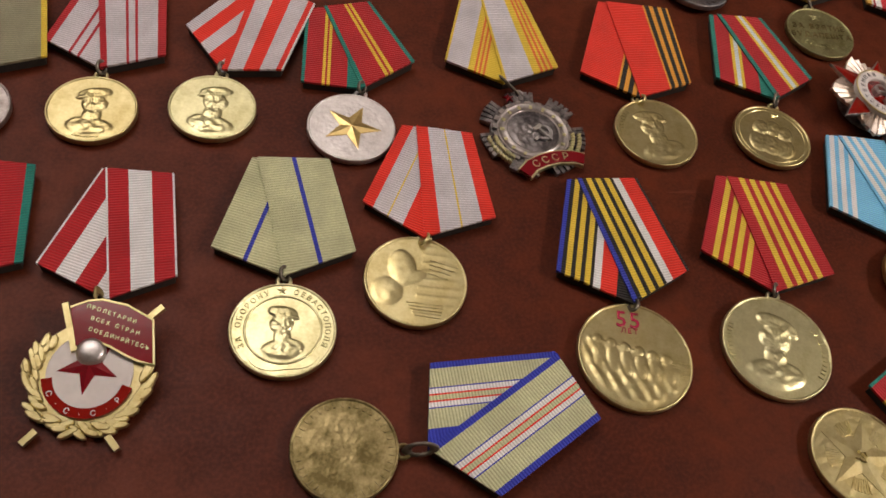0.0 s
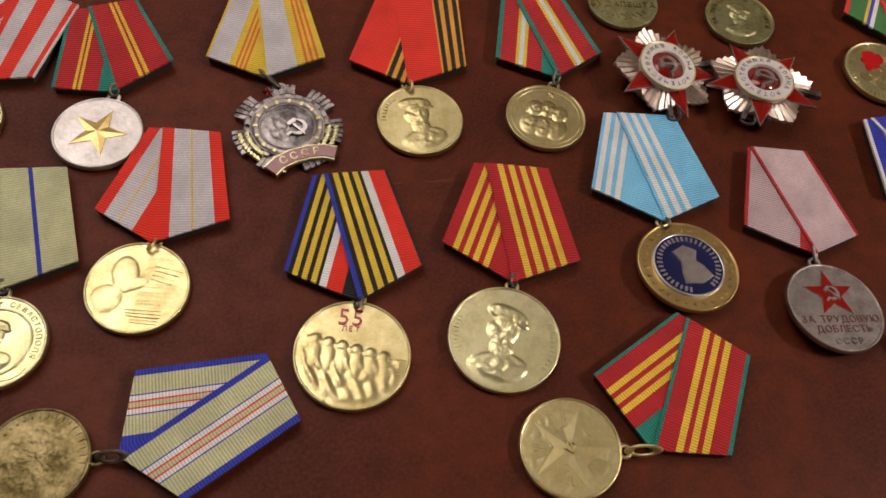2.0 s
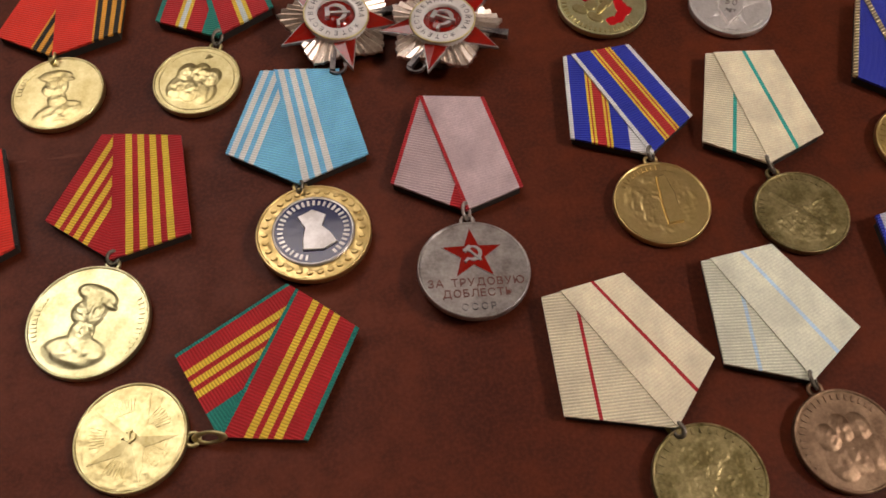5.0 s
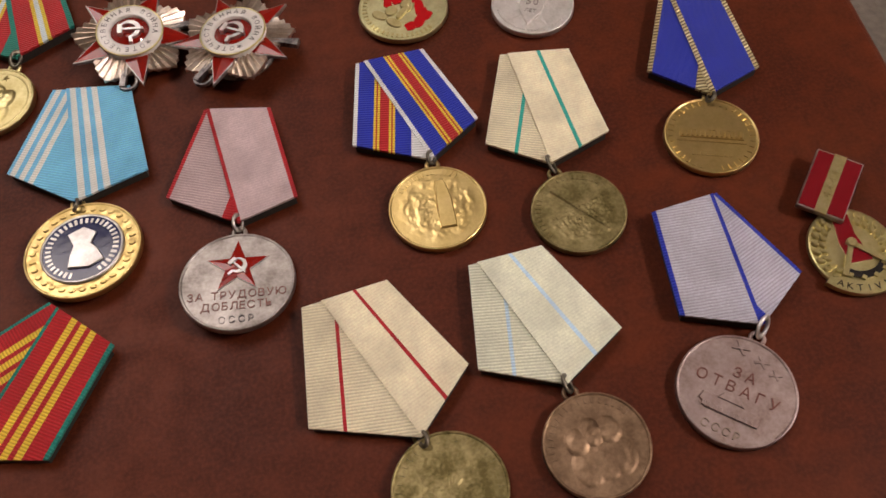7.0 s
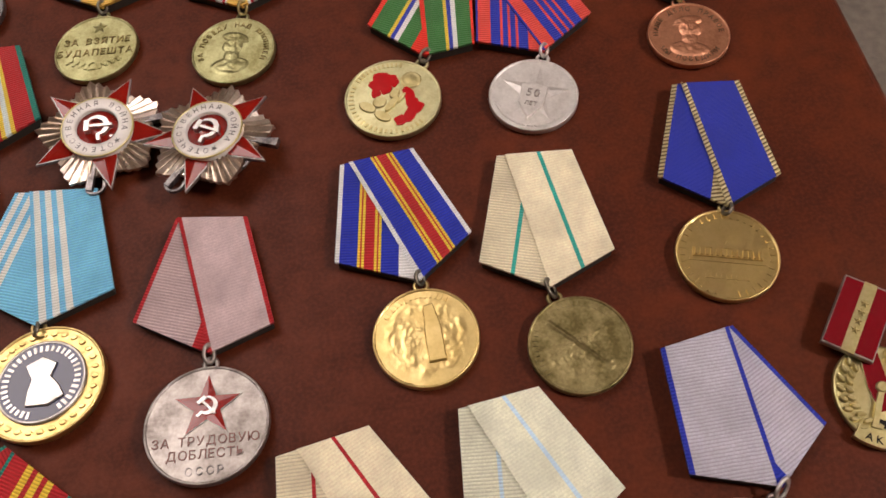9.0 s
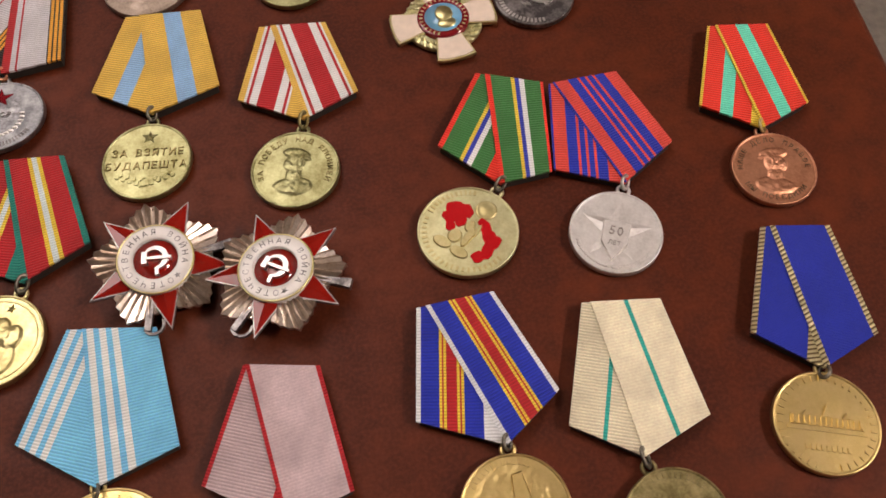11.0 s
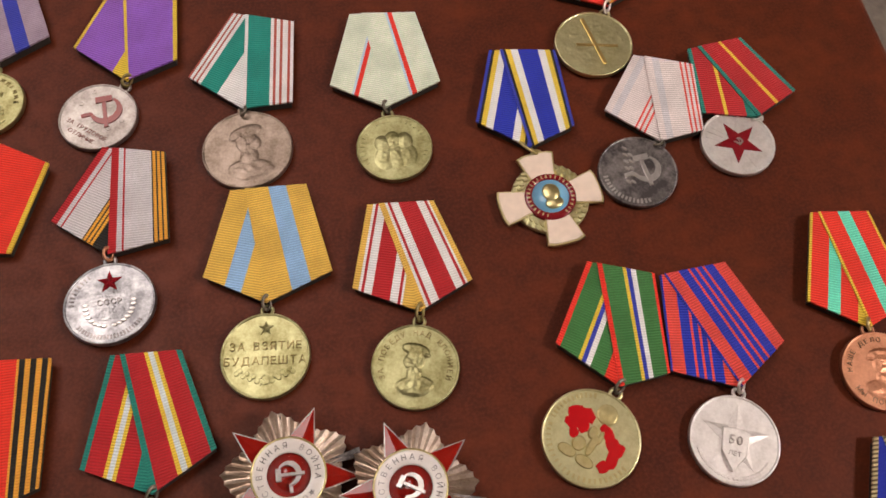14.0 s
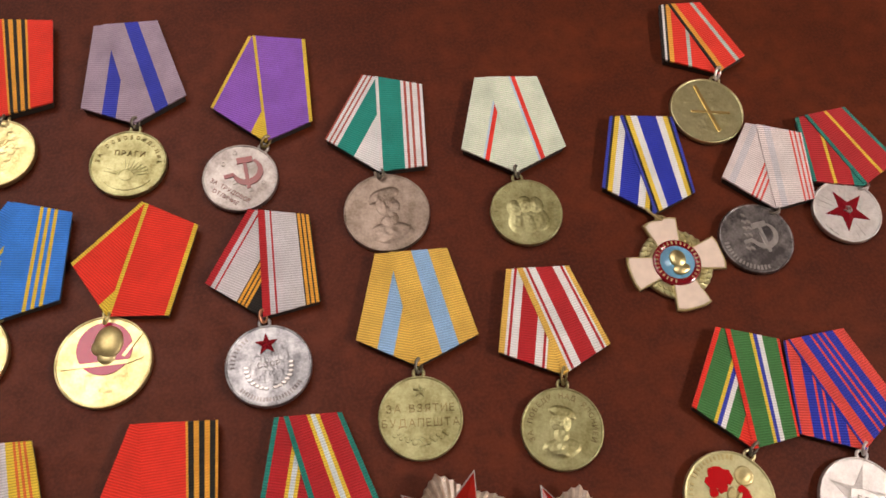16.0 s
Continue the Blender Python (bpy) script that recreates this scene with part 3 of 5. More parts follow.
def build_table():
    base = tagged(new("table"), "reddish brown leather-covered table strewn with medals", "table")
    base.matrix_basis = table_turn
    bm = bmesh.new()
    x0, x1, y0, y1, r = -1.35, 0.0, -0.75, 0.85, 0.006
    rings = []
    for k in range(7):
        a = math.pi / 2 * k / 6
        o, z = r * (1 - math.sin(a)), -r + r * math.cos(a)
        rings.append((o, z))
    loops = []
    for o, z in rings + [(0, -0.03)]:
        loops.append([bm.verts.new(p) for p in ((x0 + o, y0 + o, z), (x1 - o, y0 + o, z), (x1 - o, y1 - o, z), (x0 + o, y1 - o, z))])
    bm.faces.new(loops[0])
    for a, b in zip(loops, loops[1:]):
        for i in range(4):
            bm.faces.new((a[i], b[i], b[(i + 1) % 4], a[(i + 1) % 4]))
    bm.faces.new(loops[-1][::-1])
    part("table_top", bm, table_mat(), base, "reddish brown leather-like top, lightly scratched")
    wood = cloth_mat("dark_wood", (0.09, 0.035, 0.02), (0.05, 0.02, 0.012), 25, 0.45, 0.0003)
    for x in (x0 + 0.08, x1 - 0.08):
        for y in (y0 + 0.08, y1 - 0.08):
            bm = bmesh.new()
            prism(bm, [(x - 0.03, y - 0.03), (x + 0.03, y - 0.03), (x + 0.03, y + 0.03), (x - 0.03, y + 0.03)], -0.75, -0.0305)
            part("leg", bm, wood, base)


build_table()

FLOOR_Z, ROOM = -0.75, 2.6
carpet = cloth_mat("grey_carpet", (0.2, 0.17, 0.14), (0.1, 0.085, 0.072), 9, 0.95, 0.003)
plaster = cloth_mat("beige_plaster", (0.62, 0.52, 0.42), (0.55, 0.46, 0.37), 6, 0.9, 0.001)
white_plaster = cloth_mat("ceiling_plaster", (0.72, 0.68, 0.62), (0.66, 0.62, 0.57), 6, 0.9, 0.001)


def slab(x0, x1, y0, y1, z0, z1):
    bm = bmesh.new()
    return prism(bm, [(x0, y0), (x1, y0), (x1, y1), (x0, y1)], z0, z1)


structure("floor", slab(-3.2, 3.6, -2.6, 3.6, FLOOR_Z - 0.1, FLOOR_Z), carpet, "mottled grey-brown carpet floor", "floor")
structure("ceiling", slab(-3.2, 3.6, -2.6, 3.6, 1.85, 1.95), white_plaster, "plain off-white ceiling", "ceiling")
structure("wall_west", slab(-3.3, -3.2, -2.7, 3.7, FLOOR_Z, 1.85), plaster, "plain beige wall", "wall")
structure("wall_east", slab(3.6, 3.7, -2.7, 3.7, FLOOR_Z, 1.85), plaster, "plain beige wall", "wall")
structure("wall_south", slab(-3.2, 3.6, -2.7, -2.6, FLOOR_Z, 1.85), plaster, "plain beige wall", "wall")
structure("wall_north", slab(-3.2, 3.6, 3.6, 3.7, FLOOR_Z, 1.85), plaster, "plain beige wall", "wall")


def ceiling_lamp(x, y, wx, wy, strength, tint=(1.0, 0.86, 0.8)):
    base = tagged(new("ceiling_lamp"), "white square ceiling lamp with a glowing diffuser", "lamp", "ceiling lamps")
    base.location = (x, y, 1.85)
    white = enamel_mat("lamp_white", (0.75, 0.75, 0.74), 0.4)
    for a, b, c, d in ((-wx, wx, -wy - 0.03, -wy), (-wx, wx, wy, wy + 0.03), (-wx - 0.03, -wx, -wy - 0.03, wy + 0.03), (wx, wx + 0.03, -wy - 0.03, wy + 0.03)):
        part("frame", slab(a, b, c, d, -0.06, 0), white, base)
    m, nt, p = mat_base("lamp_glow")
    p.inputs["Emission Color"].default_value = (*tint, 1)
    p.inputs["Emission Strength"].default_value = strength
    p.inputs["Base Color"].default_value = (0.8, 0.8, 0.8, 1)
    part("diffuser", slab(-wx, wx, -wy, wy, -0.045, -0.03), m, base, "glowing diffuser")


ceiling_lamp(-0.75, 1.0, 0.8, 0.6, LAMP_A)
ceiling_lamp(2.2, -0.05, 0.22, 0.22, LAMP_B)


# ---- medals on ribbon bars ----
def rim_bars(ob, r, z, metal, n=30, a0=-60, a1=240, k=0.84):
    return lettering(ob, metal, lambda bm: bars_arc(bm, r * k, a1, a0, n, 1.9 * MM, 0.85 * MM, z - 0.1 * MM, z + 0.36 * MM))


# gold medals with a red, white or silver-grey ribbon
_, d, z, r = medal("medal", "gilt medal with raised bust on a grey and crimson ribbon", (-0.1075, 0.2018, -0.1, 28.5, 42.0, 37.0, 10.4, 0.0, 0.9, -0.1), "R:2 g:6 R:.8 g:2 R:.8 g:6 R:2.5", (-0.1057, 0.1736, 14.9), GOLD, relief_bust(0.0152, -1))
rim_bars(d, r, z, GOLD, 9, 250, 290, 0.8)
_, d, z, r = medal("medal", "gilt medal with bust and XXX on a red and grey ribbon", (-0.0636, 0.2105, -21.5, 28.5, 41.2, 37.0, 12.6, 0.0, 2.1, -0.8), "r:2 g:5 r:5 g:5 r:1.6 w:.5", (-0.0667, 0.1813, 15.1), LIME, relief_bust(0.0154, -1), under="g:4 r:5 g:5 r:5 g:3")
lettering(d, BRASS, lambda bm: text_line(bm, "XXX", 4.2 * MM, 0, -0.62 * r, z - 0.2 * MM, z + 0.45 * MM))
_, d, z, r = medal("medal", "silver medal with gilt star on a red ribbon with yellow lines", (-0.0171, 0.2070, 20.2, 25.9, 45.0, 35.8, 8.7, 1.9, -1.5, 1.2), "G:1.6 R:8 y:1.4 R:.9 y:1.4 R:8 G:1.6", (-0.0177, 0.1802, 15.9), MATT, relief_scene(0.016, 3, 0.3, 7, 0.95), lead=0.27)
bm = star_solid(bmesh.new(), 10.6 * MM, z - 0.2 * MM, z + 0.35 * MM, z + 0.95 * MM, turn=78)
on_disc(d, "star", bm, TOMPAK, "gilt five-pointed star")
_, d, z, r = medal("medal", "pale gilt medal with bust on an olive ribbon with blue line", (-0.0349, 0.1246, 7.1, 26.0, 45.3, 36.8, 10.2, 2.4, -0.1, -0.8), "o:11 b:1.4 o:11", (-0.0319, 0.0966, 16.1), LIME, relief_bust(0.0125, 1, 0.85), soil=0.25, offset=2, lead=0.07)
bm = lathe(bmesh.new(), [(0.685 * r, z - 0.1 * MM), (0.69 * r, z + 0.35 * MM), (0.72 * r, z + 0.4 * MM), (0.74 * r, z - 0.1 * MM)], 64)
on_disc(d, "inner_ring", bm, LIME, smooth=True)
lettering(d, BRASS, lambda bm: (text_arc(bm, "ЗА ОБОРОНУ", 2.5 * MM, 0.835 * r, 208, 105, z - 0.1 * MM, z + 0.3 * MM), text_arc(bm, "СЕВАСТОПОЛЯ", 2.5 * MM, 0.835 * r, 76, -30, z - 0.1 * MM, z + 0.3 * MM)))
bm = star_solid(bmesh.new(), 1.5 * MM, z, z + 0.3 * MM, z + 0.6 * MM, cy=0.84 * r)
on_disc(d, "star", bm, LIME)
bm = band(bmesh.new(), arc(0.83 * r, 222, 318, 18), lambda t: (1.4 + 1.2 * math.sin(9 * t)) * MM, z - 0.1 * MM, z + 0.35 * MM)
on_disc(d, "garland", bm, LIME)
_, d, z, r = medal("medal", "bright gilt medal with crowded relief on a red and silver ribbon", (0.0114, 0.1467, -0.2, 25.8, 45.8, 36.4, 11.7, 1.6, -1.4, -0.2), "r:5 g:7 y:.6 g:7 r:5", (0.0078, 0.1188, 16.9), GOLD, relief_rays(0.0171, 11), link=GOLD, lead=0.20)
bm = bmesh.new()
for k in range(4):
    band(bm, [(0.2 * r, (0.52 - 0.1 * k) * r), (0.2 * r + (0.55 - 0.05 * k) * r, (0.48 - 0.1 * k) * r)], 0.35 * MM, z, z + 0.35 * MM)
for k in range(5):
    band(bm, [((-0.1 + 0.05 * k) * r, (-0.5 - 0.06 * k) * r), (0.6 * r, (-0.42 - 0.07 * k) * r)], 0.4 * MM, z, z + 0.35 * MM)
pieces("ray", bm, GOLD, d)
_, d, z, r = medal("medal", "bright gilt medal with bust on a scarlet, black and orange ribbon", (0.0939, 0.2246, 3.3, 31.5, 46.9, 43.9, 11.0, 6.0, -0.1, -0.4), "r:13 a:.7 k:1.6 a:1.5 k:1.6 a:1.5 k:1.6 a:.7", (0.0996, 0.1976, 16.7), GOLD, relief_bust(0.0171, 1, 0.6), link=GOLD, lead=0.11)
rim_bars(d, r, z, GOLD, 8, 120, 170)
_, d, z, r = medal("medal", "gilt medal with raised heads on a red, green and blue ribbon", (0.1517, 0.2352, 5.1, 24.7, 44.8, 37.1, 11.8, -3.0, 1.7, 1.6), "G:2 R:7 y:1.5 L:2 y:1.5 R:7 G:2", (0.1493, 0.2039, 16.0), GOLD, relief_group(0.0165, 3, 0.9), lead=0.14)
bm = lathe(bmesh.new(), [(0.84 * r, z - 0.1 * MM), (0.85 * r, z + 0.2 * MM), (0.87 * r, z + 0.2 * MM), (0.88 * r, z - 0.1 * MM)], 64)
on_disc(d, "inner_ring", bm, GOLD, smooth=True)
bm = star_solid(bmesh.new(), 1.6 * MM, z, z + 0.3 * MM, z + 0.6 * MM, cy=0.72 * r)
on_disc(d, "star", bm, GOLD)
_, d, z, r = medal("medal", "tarnished brass medal on an olive ribbon edged in blue, lying sideways", (0.0236, 0.0697, -58.8, 25.1, 44.5, 38.9, 12.9, 3.9, 0.9, -1.1), "b:2 o:6 b:.4 w:1.6 r:.5 o:1.6 r:.5 w:1.6 b:.4 o:6 b:2", (-0.0104, 0.0609, 15.4), OLD, relief_scene(0.0125, 5, 0.5, 3.4, 0.9), lead=0.04, soil=0.2)
rim_bars(d, r, z, OLD, 34, -80, 260, 0.86)
_, d, z, r = medal("medal", "gilt medal with red 55 on black, yellow, white and red ribbon", (0.0786, 0.1305, 9.0, 27.0, 47.9, 39.1, 12.9, 2.1, 0.1, -0.8), "b:1.3 k:1.3 y:1.7 k:1.3 y:1.7 k:1.3 y:1.7 k:1 w:2.3 r:5 k:.9", (0.0798, 0.0991, 19.2), GOLD, relief_column(0.0192, 21), lead=0.14)
lettering(d, CRIMSON_E, lambda bm: text_line(bm, "55", 8.4 * MM, -0.1 * r, 0.68 * r, z - 0.1 * MM, z + 0.4 * MM), "crimson enamel figures")
lettering(d, CRIMSON_E, lambda bm: text_line(bm, "ЛЕТ", 2.6 * MM, -0.08 * r, 0.46 * r, z - 0.1 * MM, z + 0.3 * MM, 0.3))
bm = bmesh.new()
for k in range(6):
    band(bm, [(0.3 * r, (0.02 - 0.07 * k) * r), (0.92 * r, (-0.02 - 0.05 * k) * r)], 0.3 * MM, z - 0.1 * MM, z + 0.25 * MM)
pieces("ray", bm, GOLD, d)
_, d, z, r = medal("medal", "gilt medal with bust on a crimson ribbon with four yellow lines", (0.1334, 0.1409, -1.2, 28.2, 49.5, 37.0, 12.5, 0.2, 0.6, -1.6), "R:3.6 y:1.9 R:1.6 y:1.9 R:1.6 y:1.9 R:1.6 y:1.9 R:4", (0.1303, 0.1076, 19.2), LIME, relief_bust(0.0194, 1, 1.0), lead=0.15)
rim_bars(d, r, z, LIME, 11, 160, 215, 0.87)
rim_bars(d, r, z, LIME, 12, -30, 40, 0.87)
_, d, z, r = medal("medal", "gold medal with navy enamel centre and silver bust on sky-blue ribbon", (0.1896, 0.1705, 1.6, 28.8, 49.5, 37.2, 12.5, -1.6, 1.6, -0.7), "c:1 w:1.7 c:1.4 w:1.7 c:1.4 w:1.7 c:9.5", (0.1981, 0.1395, 18.9), TOMPAK, relief_scene(0.0189, 4, 0.5, 6, 1.0), tilt=(-4.5, 1), lead=0.18)
bm = lathe(bmesh.new(), [(13.5 * MM, z - 0.2 * MM), (13.5 * MM, z + 0.9 * MM), (12.9 * MM, z + 1.1 * MM), (12.6 * MM, z + 0.9 * MM)], 60)
on_disc(d, "silver_ring", bm, BRIGHT, smooth=True)
bm = lathe(bmesh.new(), [(0, z + 0.8 * MM), (12.7 * MM, z + 0.8 * MM), (12.7 * MM, z)], 48)
on_disc(d, "enamel_plate", bm, BLUE_E, "navy enamel roundel")
lettering(d, BRIGHT, lambda bm: bars_arc(bm, 10.9 * MM, 250, -70, 34, 2.2 * MM, 1.0 * MM, z + 0.7 * MM, z + 1.0 * MM))
bm = bmesh.new()
prism(bm, [(x * 0.0128, y * 0.0128) for x, y in ((-0.3, 0.5), (0.12, 0.62), (0.42, 0.36), (0.25, 0.05), (0.4, -0.2), (0.5, -0.55), (0.1, -0.68), (-0.4, -0.55), (-0.32, -0.2), (-0.2, 0.1))], z + 0.7 * MM, z + 1.6 * MM, 0.35 * MM)
on_disc(d, "bust", bm, BRIGHT, "plain silver relief")
bm = bmesh.new()
for k in range(30):
    a = 2 * math.pi * k / 30
    prism(bm, [(0.016 * math.cos(a) + x, 0.016 * math.sin(a) + y) for x, y in circle_pts(1.15 * MM, 8, 0, 0, 0.7)], z - 0.2 * MM, z + 0.55 * MM, 0.3 * MM)
pieces("leaf", bm, TOMPAK, d)
_, d, z, r = medal("medal", "silver medal with red star on faded pink ribbon edged in red", (0.2448, 0.1582, -0.8, 24.0, 44.7, 37.2, 10.2, -3.0, 3.4, -0.3), "R:1.3 p:20 R:1.4", (0.2505, 0.1261, 18.1), SILVER, None, soil=0.35, link=SILVER, tilt=(-5, 3), lead=0.03)
bm = prism(bmesh.new(), [(x, y + 5.2 * MM) for x, y in star_pts(10.6 * MM)], z - 0.1 * MM, z + 0.35 * MM)
on_disc(d, "star_rim", bm, SILVER)
bm = star_solid(bmesh.new(), 10.0 * MM, z, z + 0.42 * MM, z + 0.75 * MM, cy=5.2 * MM)
on_disc(d, "star", bm, RED_E, "red enamel star")
on_disc(d, "hammer_and_sickle", hammer_sickle(bmesh.new(), 4.0 * MM, z + 0.4 * MM, z + 1.1 * MM, 0, 0, 5.2 * MM), BRIGHT)
lettering(d, BROWN_INK, lambda bm: (text_line(bm, "ЗА ТРУДОВУЮ", 3.8 * MM, 0, -0.28 * r, z - 0.1 * MM, z + 0.25 * MM), text_line(bm, "ДОБЛЕСТЬ", 3.8 * MM, 0, -0.5 * r, z - 0.1 * MM, z + 0.25 * MM)), "brown enamel lettering")
lettering(d, DARK, lambda bm: text_line(bm, "СССР", 3.3 * MM, 0, -0.77 * r, z - 0.1 * MM, z + 0.35 * MM, 0.3))
_, d, z, r = medal("medal", "gilt medal with raised star on a crimson ribbon edged in green,", (0.1813, 0.0832, -32.7, 28.3, 50.1, 37.0, 12.8, 2.4, 2.8, 0.8), "G:1 R:5 y:2 R:1.5 y:2 R:1.5 y:2 R:5 G:1.2", (0.1507, 0.0711, 16.6), GOLD, relief_scene(0.018, 8, 0.3, 7, 0.98), link=GOLD, lead=0.13)
bm = star_solid(bmesh.new(), 14.0 * MM, z - 0.2 * MM, z + 0.2 * MM, z + 0.55 * MM, turn=165)
on_disc(d, "star", bm, GOLD, "raised gilt star")
bm = bmesh.new()
for s in range(5):
    for k in range(7):
        a = radians(165 + 36 + 72 * s + (k - 3) * 5)
        band(bm, [(0.45 * r * math.cos(a), 0.45 * r * math.sin(a)), (0.72 * r * math.cos(a), 0.72 * r * math.sin(a))], 0.45 * MM, z - 0.1 * MM, z + 0.25 * MM)
pieces("ray", bm, GOLD, d)
on_disc(d, "hammer_and_sickle", hammer_sickle(bmesh.new(), 2.4 * MM, z + 0.5 * MM, z + 1.3 * MM, 60), GOLD)
_, d, z, r = medal("medal", "tarnished brass medal on a cream ribbon with a red line", (0.2997, 0.0876, 18.1, 27.6, 49.4, 36.3, 14.7, -3.9, 5.2, 1.6), "e:11 R:1.2 e:11", (0.3170, 0.0610, 16.4), OLD, relief_scene(0.017, 14, 0.7, 4, 0.8), soil=0.3, lead=0.23)
rim_bars(d, r, z, OLD, 34, -80, 260, 0.86)
_, d, z, r = medal("medal", "brown bronze medal on a cream ribbon with a pale blue line", (0.3469, 0.1012, 15.0, 24.0, 44.6, 33.8, 11.8, -3.5, 1.2, 0.3), "E2:11 s:1.3 E2:11", (0.3580, 0.0727, 15.3), BRONZE, relief_group(0.0164, 3, 0.8), soil=0.25, lead=0.12)
rim_bars(d, r, z, BRONZE, 20, 20, 200, 0.84)
_, d, z, r = medal("medal", "yellow gilt medal on a blue, red and yellow ribbon", (0.3059, 0.1828, 12.8, 25.2, 44.3, 36.0, 12.8, -2.1, 2.8, 0.0), "w:1.5 u:6 y:.9 R:.5 y:.9 R:3.4 y:.9 R:.5 y:.9 u:6 w:1.5", (0.3135, 0.1527, 16.2), TOMPAK, relief_scene(0.0162, 31, 0.45, 3.0, 0.85), link=STEEL, lead=0.12)
rim_bars(d, r, z, TOMPAK, 14, 55, 150, 0.85)
bm = bmesh.new()
prism(bm, [(x * r, y * r) for x, y in ((0.0, 0.62), (0.18, 0.66), (0.3, 0.2), (0.34, -0.5), (0.02, -0.52), (-0.02, 0.0))], z - 0.1 * MM, z + 0.9 * MM, 0.4 * MM)
on_disc(d, "column", bm, TOMPAK, "plain raised form")
_, d, z, r = medal("medal", "tarnished brass medal on a cream ribbon with green line", (0.3508, 0.1785, 3.0, 24.9, 42.1, 38.6, 10.9, -0.2, 0.1, 0.5), "e:11 t:1.4 e:11", (0.3593, 0.1495, 15.5), OLD, relief_tower(0.0153), soil=0.3, offset=3, lead=0.11)
rim_bars(d, r, z, OLD, 10, 130, 200, 0.85)
rim_bars(d, r, z, OLD, 10, 20, 95, 0.85)
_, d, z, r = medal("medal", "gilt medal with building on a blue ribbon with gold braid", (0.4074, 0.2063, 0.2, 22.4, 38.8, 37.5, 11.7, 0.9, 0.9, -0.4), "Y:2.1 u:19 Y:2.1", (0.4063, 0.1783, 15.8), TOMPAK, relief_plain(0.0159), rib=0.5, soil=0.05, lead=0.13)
bm = bmesh.new()
prism(bm, [(-10.5 * MM, -1.5 * MM), (10.5 * MM, -1.5 * MM), (10.5 * MM, 1.6 * MM), (-10.5 * MM, 1.6 * MM)], z - 0.1 * MM, z + 0.6 * MM, 0.1 * MM)
for k in range(13):
    prism(bm, [((-9.6 + 1.6 * k + a) * MM, b * MM) for a, b in ((-0.35, -1.2), (0.35, -1.2), (0.35, 1.2), (-0.35, 1.2))], z + 0.5 * MM, z + 1.15 * MM)
for x, h in ((-6, 1.4), (0, 3.6), (6, 1.8)):
    prism(bm, [((x - 1.2) * MM, 1.5 * MM), ((x + 1.2) * MM, 1.5 * MM), (x * MM, (1.6 + h) * MM)], z - 0.1 * MM, z + 0.8 * MM)
prism(bm, [(-11.5 * MM, -3.0 * MM), (11.5 * MM, -3.0 * MM), (11.5 * MM, -1.9 * MM), (-11.5 * MM, -1.9 * MM)], z - 0.1 * MM, z + 0.3 * MM)
on_disc(d, "building", bm, TOMPAK)
rim_bars(d, r, z, TOMPAK, 34, -80, 260, 0.86)
lettering(d, TOMPAK, lambda bm: [prism(bm, [(x + a, -0.5 * r + b) for a, b in ((-0.5 * MM, -0.8 * MM), (0.5 * MM, -0.8 * MM), (0.5 * MM, 0.8 * MM), (-0.5 * MM, 0.8 * MM))], z - 0.1 * MM, z + 0.25 * MM) for x in (k * 1.5 * MM for k in range(-4, 5))])
_, d, z, r = medal("medal", "silver medal with tank on a frayed grey ribbon edged in blue", (0.4053, 0.1177, 17.9, 22.8, 41.2, 35.0, 11.4, -1.7, 1.2, 0.6), "u:1.5 h:20 u:1.3", (0.3992, 0.0878, 17.1), PINKSILVER, None, soil=0.2, mirror=True, link=BRIGHT, lead=0.06)
lettering(d, BROWN_INK, lambda bm: (text_line(bm, "ЗА", 4.5 * MM, 0.03 * r, 0.3 * r, z - 0.1 * MM, z + 0.2 * MM, 0.3), text_line(bm, "ОТВАГУ", 4.7 * MM, 0.0, 0.02 * r, z - 0.1 * MM, z + 0.2 * MM, 0.35)), "dark sunken lettering")
lettering(d, GREYBRONZE, lambda bm: text_line(bm, "СССР", 3.4 * MM, -0.02 * r, -0.77 * r, z - 0.1 * MM, z + 0.35 * MM, 0.3))
bm = bmesh.new()
prism(bm, [(x * r, y * r) for x, y in ((-0.5, -0.27), (-0.2, -0.25), (0.52, -0.3), (0.5, -0.5), (-0.38, -0.52), (-0.52, -0.4))], z - 0.1 * MM, z + 0.7 * MM, 0.3 * MM)
prism(bm, [(x * r, y * r) for x, y in ((-0.18, -0.17), (0.12, -0.15), (0.2, -0.28), (-0.25, -0.28))], z + 0.2 * MM, z + 1.2 * MM, 0.3 * MM)
for k in range(9):
    prism(bm, [((-0.42 + 0.1 * k) * r + a * MM, -0.46 * r + b * MM) for a, b in ((-0.5, -0.9), (0.5, -0.9), (0.5, 0.5), (-0.5, 0.5))], z + 0.4 * MM, z + 0.95 * MM, 0.15 * MM)
on_disc(d, "tank", bm, PINKSILVER)
for x, y, s in ((-0.2, 0.76, 1.0), (0.2, 0.66, 0.8), (0.48, 0.54, 0.65)):
    bm = bmesh.new()
    band(bm, [((x - 0.14 * s) * r, (y - 0.05) * r), ((x + 0.16 * s) * r, (y + 0.03) * r)], 0.9 * MM * s, z - 0.1 * MM, z + 0.5 * MM)
    band(bm, [((x - 0.08 * s) * r, (y + 0.11 * s) * r), ((x + 0.1 * s) * r, (y - 0.12 * s) * r)], 0.8 * MM * s, z - 0.1 * MM, z + 0.45 * MM)
    on_disc(d, "aeroplane", bm, PINKSILVER)
